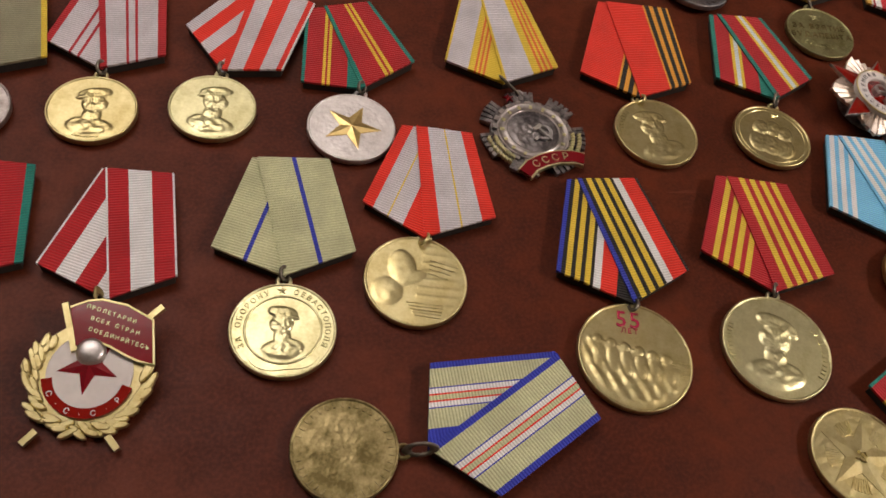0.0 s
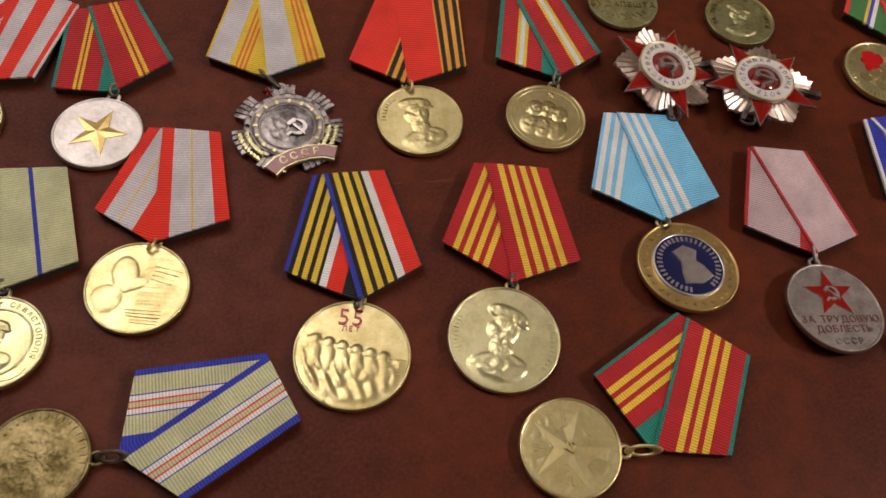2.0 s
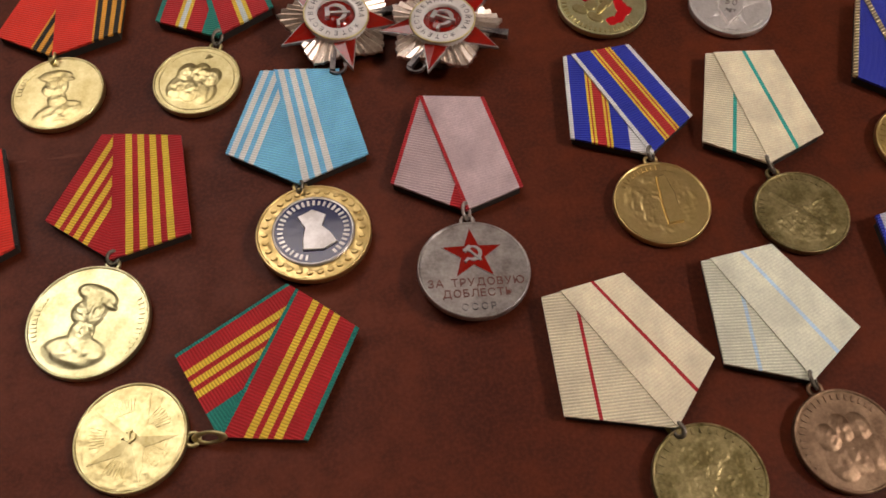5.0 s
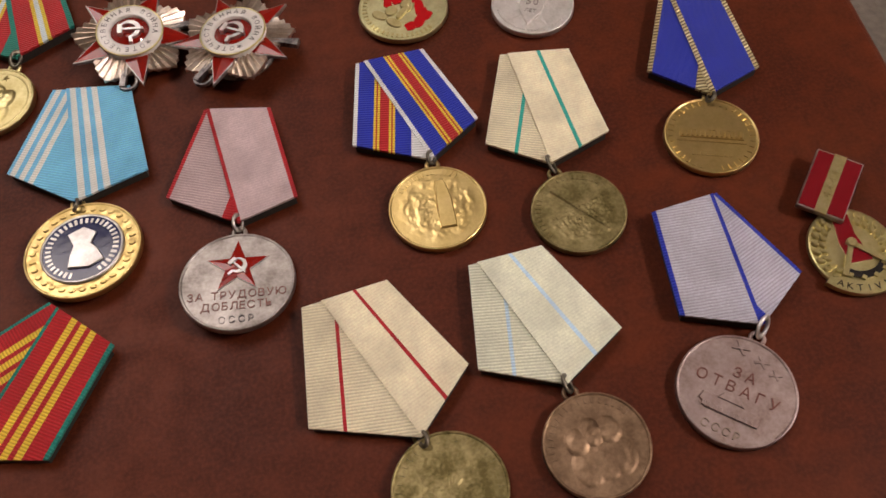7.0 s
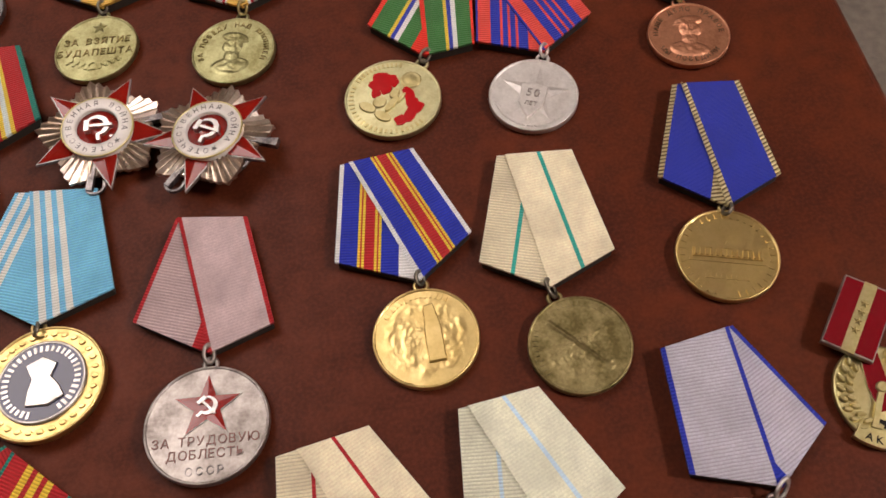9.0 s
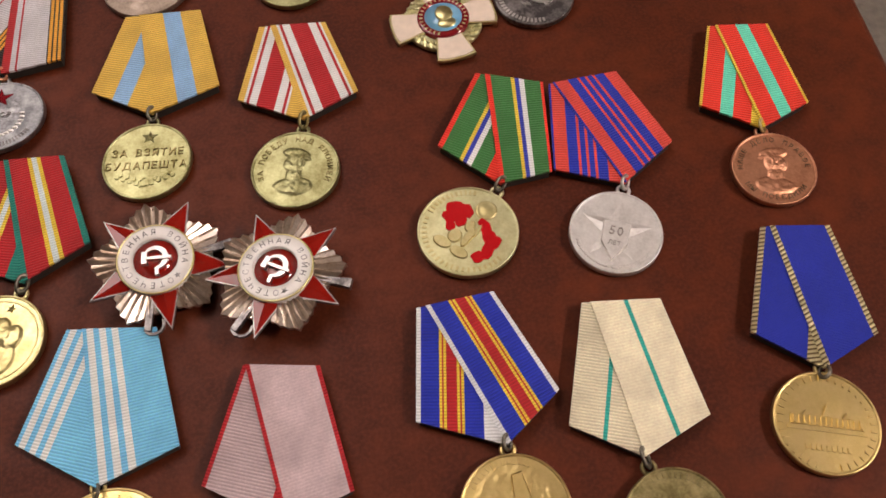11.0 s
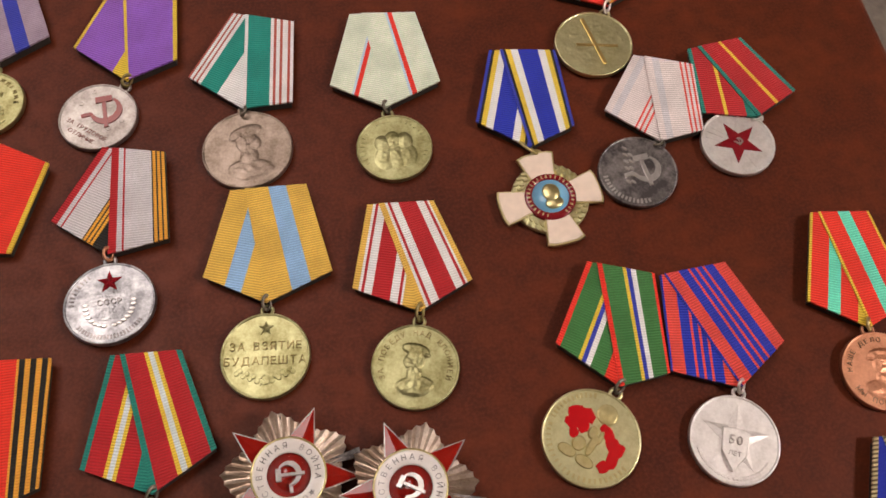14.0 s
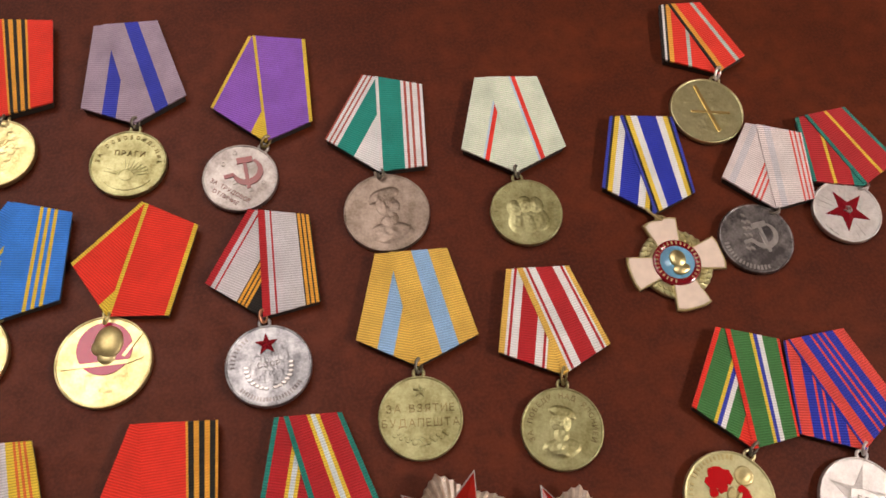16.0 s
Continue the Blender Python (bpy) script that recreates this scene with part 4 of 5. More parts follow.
_, d, z, r = medal("medal", "worn brass medal with raised lettering on a mustard and blue ribbon", (0.1854, 0.3023, 5.8, 29.1, 47.1, 36.2, 11.4, 0.7, -0.7, -0.9), "m:8 S:6 m:7", (0.1869, 0.2716, 15.8), BRASS, None, soil=0.2, lead=0.19)
lettering(d, OLD, lambda bm: (text_line(bm, "ЗА ВЗЯТИЕ", 4.1 * MM, 0, 0.22 * r, z - 0.1 * MM, z + 0.4 * MM, 0.2), text_line(bm, "БУДАПЕШТА", 4.1 * MM, 0, -0.12 * r, z - 0.1 * MM, z + 0.4 * MM, 0.2)))
on_disc(d, "star", star_solid(bmesh.new(), 3.0 * MM, z - 0.1 * MM, z + 0.2 * MM, z + 0.7 * MM, cy=0.64 * r), BRASS)
bm = bmesh.new()
for s in (-1, 1):
    for k in range(7):
        prism(bm, [(s * (2.6 + 1.2 * k) * MM + x, (-8.6 + 0.5 * k) * MM + y) for x, y in circle_pts(0.95 * MM, 8, 0, (0.7 if k % 2 else -0.7) * MM)], z - 0.1 * MM, z + 0.4 * MM, 0.2 * MM)
hammer_sickle(bm, 2.6 * MM, z - 0.1 * MM, z + 0.4 * MM, 0, 0, -0.55 * r)
pieces("leaf", bm, BRASS, d)
_, d, z, r = medal("medal", "worn brass medal with bust on a yellow, white and crimson ribbon", (0.2384, 0.2988, 3.9, 25.4, 43.9, 33.7, 10.8, -2.8, 2.2, 0.4), "m:2 w:.9 R:.9 w:2.6 R:6 w:2.6 R:.9 w:.7 m:1.6", (0.2399, 0.2680, 15.6), BRASS, relief_bust(0.0135, 1, 1.0), link=OLD, offset=4, lead=0.17)
lettering(d, OLD, lambda bm: text_arc(bm, "ЗА ПОБЕДУ НАД ЯПОНИЕЙ", 2.8 * MM, 0.79 * r, 205, -25, z - 0.1 * MM, z + 0.35 * MM))
_, d, z, r = medal("medal", "gold medal with red enamel map on green ribbon edged in red", (0.3095, 0.2711, -11.1, 25.0, 41.0, 35.4, 9.9, -0.8, 3.8, -1.6), "r:1.8 F:7 y:1.3 b:1.5 w:1.8 F:5.5 r:1", (0.3002, 0.2432, 17.1), LIME, relief_scene(0.0171, 17, 0.12, 5, 0.75), lead=0.14)
bm = bmesh.new()
rnd = random.Random(12)
for cx, cy, a, b, t in ((-0.5, 0.3, 0.2, 0.16, 0.3), (-0.28, 0.36, 0.2, 0.14, -0.2), (-0.46, 0.08, 0.16, 0.16, 0.8), (-0.26, 0.14, 0.12, 0.2, 0.4), (-0.36, -0.1, 0.1, 0.12, 0.2),
                        (0.24, 0.24, 0.22, 0.12, -0.6), (0.42, 0.1, 0.2, 0.14, -0.5), (0.6, 0.06, 0.1, 0.16, 0.2), (0.55, -0.16, 0.14, 0.2, 0.3), (0.46, -0.4, 0.13, 0.12, -0.4)):
    blob = []
    for k in range(11):
        q = 2 * math.pi * k / 11
        w = rnd.uniform(0.8, 1.15)
        u, v = a * r * w * math.cos(q), b * r * w * math.sin(q)
        blob.append((cx * r + u * math.cos(t) - v * math.sin(t), cy * r + u * math.sin(t) + v * math.cos(t)))
    prism(bm, blob, z - 0.1 * MM, z + rnd.uniform(0.36, 0.44) * MM)
pieces("enamel_patch", bm, enamel_mat("bright_red_enamel", (0.5, 0.008, 0.012)), d, "bright red enamel inlay")
bm = bmesh.new()
for cx, cy, a, b, h in ((-0.16, -0.24, 0.14, 0.16, 0.7), (-0.3, -0.48, 0.2, 0.12, 0.6), (0.08, -0.14, 0.08, 0.24, 0.8), (0.1, -0.5, 0.2, 0.12, 0.6), (-0.02, 0.1, 0.1, 0.14, 0.7), (0.16, 0.08, 0.05, 0.16, 0.7)):
    prism(bm, circle_pts(a * r, 14, cx * r, cy * r, b / a), z - 0.1 * MM, z + h * MM, 0.35 * MM)
pieces("raised_mound", bm, GOLD, d, "plain raised gilt form")
bm = lathe(bmesh.new(), [(0, z + 0.7 * MM), (0.1 * r, z + 0.6 * MM), (0.17 * r, z + 0.3 * MM), (0.2 * r, z + 0.5 * MM), (0.22 * r, z)], 20)
bmesh.ops.translate(bm, verts=bm.verts, vec=(0.06 * r, 0.58 * r, 0))
on_disc(d, "emblem", bm, GOLD, "", True)
rim_bars(d, r, z, GOLD, 22, 190, 350, 0.86)
rim_bars(d, r, z, GOLD, 12, 110, 185, 0.86)
_, d, z, r = medal("medal", "silver medal with star and shield on red and blue striped ribbon", (0.3508, 0.2721, 12.2, 25.4, 43.2, 34.7, 11.8, -1.2, 0.6, 1.0), "u:.6 v:4 u:3 v:.8 u:1.6 v:.8 u:1.6 v:.8 u:3 v:4", (0.3495, 0.2427, 15.6), MATT, None, link=BRIGHT, lead=0.06)
on_disc(d, "star", star_solid(bmesh.new(), 12.2 * MM, z - 0.2 * MM, z + 0.15 * MM, z + 1.0 * MM, cy=0.6 * MM), MATT, "low matt silver star")
bm = prism(bmesh.new(), [(x * r, y * r) for x, y in ((-0.3, 0.2), (0.0, 0.26), (0.3, 0.2), (0.28, -0.3), (0.0, -0.72), (-0.28, -0.3))], z, z + 1.4 * MM, 0.25 * MM)
on_disc(d, "shield", bm, MATT)
lettering(d, SILVER, lambda bm: (text_line(bm, "50", 4.6 * MM, 0, -0.02 * r, z + 1.3 * MM, z + 1.75 * MM), text_line(bm, "ЛЕТ", 2.2 * MM, 0, -0.32 * r, z + 1.3 * MM, z + 1.7 * MM)))
bm = bmesh.new()
for k in range(26):
    a = radians(205 + 130 * k / 25 if k < 13 else 335 - 0 + (k - 25) * 5)
    prism(bm, [(0.84 * r * math.cos(a) + x, 0.84 * r * math.sin(a) + y) for x, y in circle_pts(0.75 * MM, 7)], z - 0.1 * MM, z + 0.35 * MM, 0.2 * MM)
pieces("leaf", bm, MATT, d)
_, d, z, r = medal("medal", "copper medal with raised bust on a red ribbon with green stripe", (0.4026, 0.2937, 1.4, 22.4, 38.6, 36.4, 10.5, 0.5, 1.4, -0.2), "y:1 r:7 q:5 r:7 y:1", (0.4059, 0.2674, 14.5), COPPER, relief_bust(0.0135, -1, 0.9), link=GOLD, offset=-12, lead=0.12)
lettering(d, BRONZE, lambda bm: (text_arc(bm, "НАШЕ ДЕЛО ПРАВОЕ", 2.5 * MM, 0.8 * r, 190, 5, z - 0.1 * MM, z + 0.3 * MM), text_arc(bm, "МЫ ПОБЕДИЛИ", 2.5 * MM, 0.8 * r, 215, 330, z - 0.1 * MM, z + 0.3 * MM, True)))
_, d, z, r = medal("medal", "grey bronze medal with bust on a green, white and brown ribbon", (0.1671, 0.3835, -9.4, 26.9, 44.7, 37.4, 8.8, -0.2, 3.5, -2.3), "w:1 E:7 w:1 n:.8 w:1.1 n:.8 w:1.6 n:.8 w:.9", (0.1724, 0.3562, 17.7), GREYBRONZE, relief_bust(0.0176, -1, 0.9), under="n:.8 w:1.3 n:.8 w:1.3 n:.8 w:1.6 E:9 w:6", lead=0.22)
_, d, z, r = medal("medal", "brass medal with raised heads on a mint ribbon with red line", (0.2258, 0.3876, 2.5, 28.0, 45.1, 36.1, 11.9, -0.7, 0.4, 0.3), "i:9 s:.9 r:1.7 i:9", (0.2303, 0.3579, 15.1), BRASS, relief_group(0.015, 3, 0.8), soil=0.2, lead=0.18)
rim_bars(d, r, z, BRASS, 26, -30, 210, 0.84)
_, d, z, r = medal("medal", "silver medal with red star on a grey, crimson and orange ribbon", (0.1251, 0.3197, -4.9, 25.0, 45.5, 34.9, 10.2, 0.6, 1.8, -1.4), "R:2.4 g:1.6 R:.6 g:8.6 k:.4 a:1 k:.5 a:1 k:.5 a:1 k:.4", (0.1295, 0.2905, 16.2), PALE, relief_scene(0.0159, 41, 0.4, 6, 0.65), link=COPPER, tilt=(-4, 1), lead=0.16)
lettering(d, DARK, lambda bm: (text_line(bm, "СССР", 3.0 * MM, 0, 0.02 * r, z - 0.1 * MM, z + 0.5 * MM), bars_arc(bm, 0.83 * r, 215, 325, 22, 1.9 * MM, 0.8 * MM, z - 0.1 * MM, z + 0.25 * MM), bars_arc(bm, 0.83 * r, 120, 180, 9, 1.9 * MM, 0.8 * MM, z - 0.1 * MM, z + 0.25 * MM)))
on_disc(d, "star", star_solid(bmesh.new(), 4.6 * MM, z - 0.1 * MM, z + 0.4 * MM, z + 1.1 * MM, cy=0.52 * r), DRED_E, "small dark red enamel star")
bm = bmesh.new()
for s in (-1, 1):
    for k in range(8):
        a = radians(-90 + s * (12 + 12 * k))
        prism(bm, [(0.52 * r * math.cos(a) + x, 0.52 * r * math.sin(a) + y - 0.05 * r) for x, y in circle_pts(1.1 * MM, 7, 0, 0, 0.6)], z - 0.1 * MM, z + 0.5 * MM, 0.25 * MM)
pieces("leaf", bm, BRIGHT, d)
_, d, z, r = medal("medal", "worn silver medal with red hammer and sickle on a violet ribbon", (0.1179, 0.4009, -2.7, 25.2, 43.7, 40.0, 13.6, 1.6, 3.3, -1.7), "y:1.2 x:18 y:1.5", (0.1114, 0.3707, 15.5), SILVER, None, link=OLD, lead=0.07)
on_disc(d, "hammer_and_sickle", hammer_sickle(bmesh.new(), 9.0 * MM, z - 0.1 * MM, z + 0.4 * MM, 0, 0.5 * MM, 3.6 * MM), enamel_mat("worn_red_enamel", (0.24, 0.025, 0.02), 0.3), "red enamel hammer and sickle")
lettering(d, BROWN_INK, lambda bm: (text_line(bm, "ЗА ТРУДОВОЕ", 2.5 * MM, 0, -0.46 * r, z - 0.1 * MM, z + 0.25 * MM), text_line(bm, "ОТЛИЧИЕ", 2.5 * MM, 0, -0.68 * r, z - 0.1 * MM, z + 0.25 * MM)))
bm = bmesh.new()
for x, y in ((-0.55, 0.55), (-0.62, 0.1), (0.6, 0.2), (0.45, -0.15), (-0.05, -0.2)):
    lat = lathe(bmesh.new(), [(0.6 * MM, z), (0.7 * MM, z + 0.25 * MM), (1.0 * MM, z + 0.25 * MM), (1.1 * MM, z)], 14)
    merge(bm, lat, Matrix.Translation((x * r, y * r, 0)))
on_disc(d, "emblem", bm, SILVER)
_, d, z, r = medal("medal", "brass medal with rising sun on a mauve ribbon with blue stripe", (0.0637, 0.4053, 7.8, 27.6, 43.7, 41.5, 11.2, -3.7, 0.4, 1.0), "H:7 b:4.6 H:6.5", (0.0651, 0.3759, 15.6), BRASS, None, soil=0.25, lead=0.15)
lettering(d, OLD, lambda bm: (text_arc(bm, "ЗА ОСВОБОЖДЕНИЕ", 2.4 * MM, 0.8 * r, 185, 0, z - 0.1 * MM, z + 0.35 * MM), text_line(bm, "ПРАГИ", 3.3 * MM, 0, 0.3 * r, z - 0.1 * MM, z + 0.4 * MM, 0.25)))
bm = bmesh.new()
for k in range(13):
    a = radians(18 + 12 * k)
    band(bm, [(0.2 * r * math.cos(a), (-0.4 + 0.2 * math.sin(a)) * r), (0.6 * r * math.cos(a), (-0.4 + 0.52 * math.sin(a)) * r)], lambda t: (0.5 + 0.7 * t) * MM, z - 0.1 * MM, z + 0.35 * MM)
prism(bm, circle_pts(0.16 * r, 16, 0, -0.42 * r, 0.6), z - 0.1 * MM, z + 0.3 * MM, 0.1 * MM)
band(bm, arc(0.75 * r, 215, 325, 14), 1.8 * MM, z - 0.1 * MM, z + 0.35 * MM)
pieces("ray", bm, BRASS, d)
_, d, z, r = medal("medal", "gilt medal with crimson enamel halo and bust on a scarlet ribbon", (0.0703, 0.3199, -23.0, 25.7, 45.2, 36.1, 11.6, 1.0, 1.5, -1.7), "y:1.4 r:18 y:1.4", (0.0682, 0.2915, 17.8), GOLD, relief_scene(0.0175, 51, 0.35, 3, 0.9), link=GOLD, lead=0.07)
bm = bmesh.new()
prism(bm, circle_pts(0.58 * r, 36, 0.0, 0.28 * r, 1.0), z - 0.1 * MM, z + 0.4 * MM)
on_disc(d, "enamel_halo", bm, CRIMSON_E, "crimson enamel field")
bm = bmesh.new()
prism(bm, circle_pts(0.3 * r, 24, 0.08 * r, 0.42 * r, 1.2), z, z + 1.0 * MM, 0.6 * MM)
prism(bm, circle_pts(0.17 * r, 16, -0.1 * r, 0.3 * r, 1.1), z, z + 0.9 * MM, 0.45 * MM)
prism(bm, circle_pts(0.19 * r, 16, 0.06 * r, 0.1 * r, 1.0), z, z + 0.8 * MM, 0.4 * MM)
on_disc(d, "bust", bm, GOLD, "plain raised gilt form", True)
bm = bmesh.new()
band(bm, [(-0.85 * r, -0.12 * r), (0.5 * r, -0.02 * r), (0.8 * r, 0.1 * r)], 1.6 * MM, z - 0.1 * MM, z + 0.5 * MM)
band(bm, [(0.4 * r, 0.1 * r), (0.75 * r, 0.62 * r)], 1.2 * MM, z - 0.1 * MM, z + 0.5 * MM)
on_disc(d, "ledge", bm, GOLD)
medal("medal", "gilt medal on an azure ribbon with three yellow lines", (0.0263, 0.3184, -9.5, 26.4, 44.9, 36.7, 13.2, 1.7, 0.0, 0.3), "B:8 y:1 B:1.1 y:1 B:1.1 y:1 B:4", (0.0163, 0.2930, 17.0), GOLD, relief_scene(0.0166, 61, 0.5, 4))
medal("medal", "gilt medal on a red ribbon with black and orange lines", (0.0091, 0.4041, 0.8, 28.2, 42.4, 41.6, 8.2, 0.1, 1.5, -0.7), "r:3 a:.8 k:1.4 a:1.6 k:1.4 a:1.6 k:1.4 a:.8 r:9", (0.0111, 0.3791, 16.0), GOLD, relief_scene(0.015, 66, 0.5, 4))
_, d, z, r = medal("medal", "yellow gilt medal on a red, black, orange and grey ribbon", (0.3153, 0.4379, 5.8, 19.8, 38.4, 30.9, 8.7, -4.8, 4.5, -0.4), "k:1 a:1.8 r:6 d:1.6 r:3", (0.3135, 0.4102, 16.6), LIME, relief_scene(0.0162, 71, 0.3, 3.0, 0.9), under="k:1 w:1 k:1 a:2 r:6 d:1.6 r:2", link=BRIGHT, lead=0.22)
band_bm = band(bmesh.new(), [(-0.5 * r, 0.62 * r), (0.45 * r, -0.5 * r)], 1.4 * MM, z, z + 0.7 * MM)
band(band_bm, [(-0.4 * r, -0.2 * r), (0.6 * r, 0.15 * r)], 0.9 * MM, z, z + 0.6 * MM)
pieces("ray", band_bm, TOMPAK, d)
_, d, z, r = medal("medal", "silver medal with hammer and sickle on a white and grey ribbon", (0.3348, 0.3713, -10.7, 24.8, 40.2, 30.6, 9.6, 1.2, 3.4, -0.9), "W:2.5 g:2.5 W:7 v:.7 W:1 v:.7 W:1 v:.7 W:.6", (0.3264, 0.3480, 15.7), DARK, relief_plain(0.0156), lead=0.18)
on_disc(d, "hammer_and_sickle", hammer_sickle(bmesh.new(), 8.4 * MM, z - 0.1 * MM, z + 0.6 * MM, 10, 1.5 * MM, 2.5 * MM), BRIGHT, "pale hammer and sickle")
bm = bmesh.new()
for k in range(11):
    x, y = -0.55 * r + 0.06 * k * r, 0.35 * r - 0.075 * k * r
    prism(bm, [(x + a, y + b) for a, b in circle_pts(1.25 * MM, 8, (1.2 if k % 2 else -1.2) * MM, 0, 0.55)], z - 0.1 * MM, z + 0.5 * MM, 0.25 * MM)
pieces("leaf", bm, BRIGHT, d)
lettering(d, BRIGHT, lambda bm: bars_arc(bm, 0.84 * r, 225, 325, 15, 2.1 * MM, 0.9 * MM, z - 0.1 * MM, z + 0.25 * MM))
_, d, z, r = medal("medal", "silver medal with red star on a crimson ribbon with yellow line", (0.3750, 0.3807, 14.8, 24.0, 41.3, 31.0, 7.7, -2.7, 0.4, 0.3), "G:1.6 R:8 y:1.5 R:8 G:1.6", (0.3682, 0.3619, 14.9), MATT, relief_scene(0.0146, 81, 0.25, 6, 0.95), link=BRIGHT, lead=0.18)
on_disc(d, "star", star_solid(bmesh.new(), 10.0 * MM, z - 0.1 * MM, z + 0.35 * MM, z + 1.0 * MM, turn=85), DRED_E, "dark red enamel star")
on_disc(d, "hammer_and_sickle", hammer_sickle(bmesh.new(), 2.0 * MM, z + 0.7 * MM, z + 1.25 * MM), BRIGHT)
bm = bmesh.new()
for k in range(5):
    a = radians(85 + 36 + 72 * k)
    for o in (-0.3, 0.0, 0.3):
        band(bm, [(0.4 * r * math.cos(a + o), 0.4 * r * math.sin(a + o)), (0.86 * r * math.cos(a + o * 0.7), 0.86 * r * math.sin(a + o * 0.7))], 1.6 * MM, z - 0.1 * MM, z + (0.2 if o else 0.35) * MM)
pieces("ray", bm, MATT, d)
medal("medal", "silver medal on a grey-olive ribbon edged in yellow", (-0.1477, 0.1926, 2.2, 28.5, 45.1, 37.0, 10.3, 0.0, 0.0, 0.0), "y:1.5 z:16 y:1.5", (-0.1452, 0.1677, 14.6), SILVER, relief_scene(0.015, 88, 0.5, 4))
medal("medal", "medal on a crimson ribbon edged in green", (-0.1308, 0.1100, 0.6, 29.3, 41.6, 35.8, 8.7, 0.5, 0.0, -0.2), "G:2 R:16 G:2", (-0.1356, 0.0788, 16.0), GOLD, relief_scene(0.016, 91, 0.5, 4))


# ---- order of the red flag: wreath, white field, enamel banner ----
def flag_order():
    base, _, _, _ = medal("medal", "gilt wreath order with red enamel banner on red and white ribbon", (-0.0859, 0.1104, 2.5, 22.7, 41.1, 37.9, 10.2, 2.7, 1.9, -0.8), "w:.8 R:8 w:9 R:8 w:.8", None, GOLD, lead=0.05)
    tip = (0.0, -9.7 * MM)
    at = (0.0032, -0.0345)
    m = pose(at[0], at[1], 3.1 * MM, 9, 0, -1) @ Matrix.Scale(0.95, 4)
    r = 18.5 * MM
    bm = bmesh.new()
    prism(bm, [(x, y) for x, y in circle_pts(r * 0.93, 40, 0, 0, 0.98)], 0, 1.4 * MM, 0.3 * MM)
    body = part("badge_plate", bm, GOLD, base, "gilt plate", m)
    bm = bmesh.new()
    rnd = random.Random(5)
    for s in (-1, 1):
        for k in range(34):
            a = radians(-92 + s * (2 + 3.7 * k))
            q = r * rnd.uniform(0.8, 0.97)
            leaf = bmesh.new()
            prism(leaf, [(x, y) for x, y in circle_pts(2.5 * MM, 8, 0, 0, 0.42)], 1.0 * MM, (2.3 + rnd.random() * 0.6) * MM, 0.45 * MM)
            merge(bm, leaf, Matrix.Translation((q * math.cos(a), q * math.sin(a), 0)) @ Matrix.Rotation(a + s * (math.pi / 2 - 0.5) + rnd.uniform(-0.2, 0.2), 4, "Z"))
    pieces("leaf", bm, GOLD, body)
    part("white_field", prism(bmesh.new(), circle_pts(12.2 * MM, 40, 0, 0.8 * MM), 1.3 * MM, 2.0 * MM, 0.2 * MM), WHITE_E, body, "white enamel field")
    bm = band(bmesh.new(), arc(11.6 * MM, 192, 348, 22, 0, 0.2 * MM), 3.0 * MM, 1.5 * MM, 2.4 * MM)
    part("red_band", bm, RED_E, body, "red enamel band")
    lettering(body, BRIGHT, lambda bm: text_arc(bm, "С·С·С·Р", 2.3 * MM, 11.6 * MM, 205, 335, 2.3 * MM, 2.6 * MM, True))
    part("star", star_solid(bmesh.new(), 9.0 * MM, 1.8 * MM, 2.2 * MM, 3.2 * MM, turn=-90, cx=-0.6 * MM, cy=3.0 * MM), DRED_E, body, "dark red enamel star")
    bm = lathe(bmesh.new(), [(0, 4.4 * MM), (3.0 * MM, 4.2 * MM), (4.0 * MM, 3.6 * MM), (4.4 * MM, 2.0 * MM)], 24)
    bmesh.ops.translate(bm, verts=bm.verts, vec=(-0.8 * MM, 6.8 * MM, 0))
    part("roundel", bm, BRIGHT, body, "small silver roundel", None, True)
    bm = bmesh.new()
    prism(bm, [(x * MM, y * MM) for x, y in ((-9.6, 19.4), (-5, 22.0), (-1, 22.9), (6.5, 22.0), (14.6, 18.4), (17.5, 5.0), (13, 5.5), (9.7, 6.6), (4.3, 9.0), (0, 10.4), (-5.4, 8.0))], 2.2 * MM, 3.4 * MM, 0.25 * MM)
    part("banner", bm, DRED_E, body, "dark red enamel banner")
    bm = band(bmesh.new(), [(x * MM, y * MM) for x, y in ((-9.6, 19.6), (-5, 22.2), (-1, 23.1), (6.5, 22.2), (14.8, 18.5), (17.7, 4.8), (13, 5.3), (9.7, 6.4), (4.3, 8.8), (0, 10.2))], 0.6 * MM, 2.2 * MM, 3.6 * MM)
    part("banner_edge", bm, GOLD, body)
    lettering(body, LIME, lambda bm: [text_line(bm, w, 1.7 * MM, x * MM, y * MM, 3.3 * MM, 3.6 * MM, 0.35, -0.22) for w, x, y in (("ПРОЛЕТАРИИ", 2.6, 19.0), ("ВСЕХ СТРАН", 4.4, 15.4), ("СОЕДИНЯЙТЕСЬ", 6.2, 11.6))])
    for pts in (((-11.6, 21.0), (-5.6, 6.6)), ((-10.5, -17.5), (-13.5, -21.5)), ((9.0, -17.0), (12.4, -20.5)), ((12.6, 18.6), (16.6, 23.4))):
        bm = band(bmesh.new(), [(x * MM, y * MM) for x, y in pts], 1.8 * MM, 0.8 * MM, 2.8 * MM)
        part("staff", bm, GOLD, body)
    hanger(base, (at[0], at[1]), 2, 17.0 * MM, tip, GOLD, OLD)


flag_order()


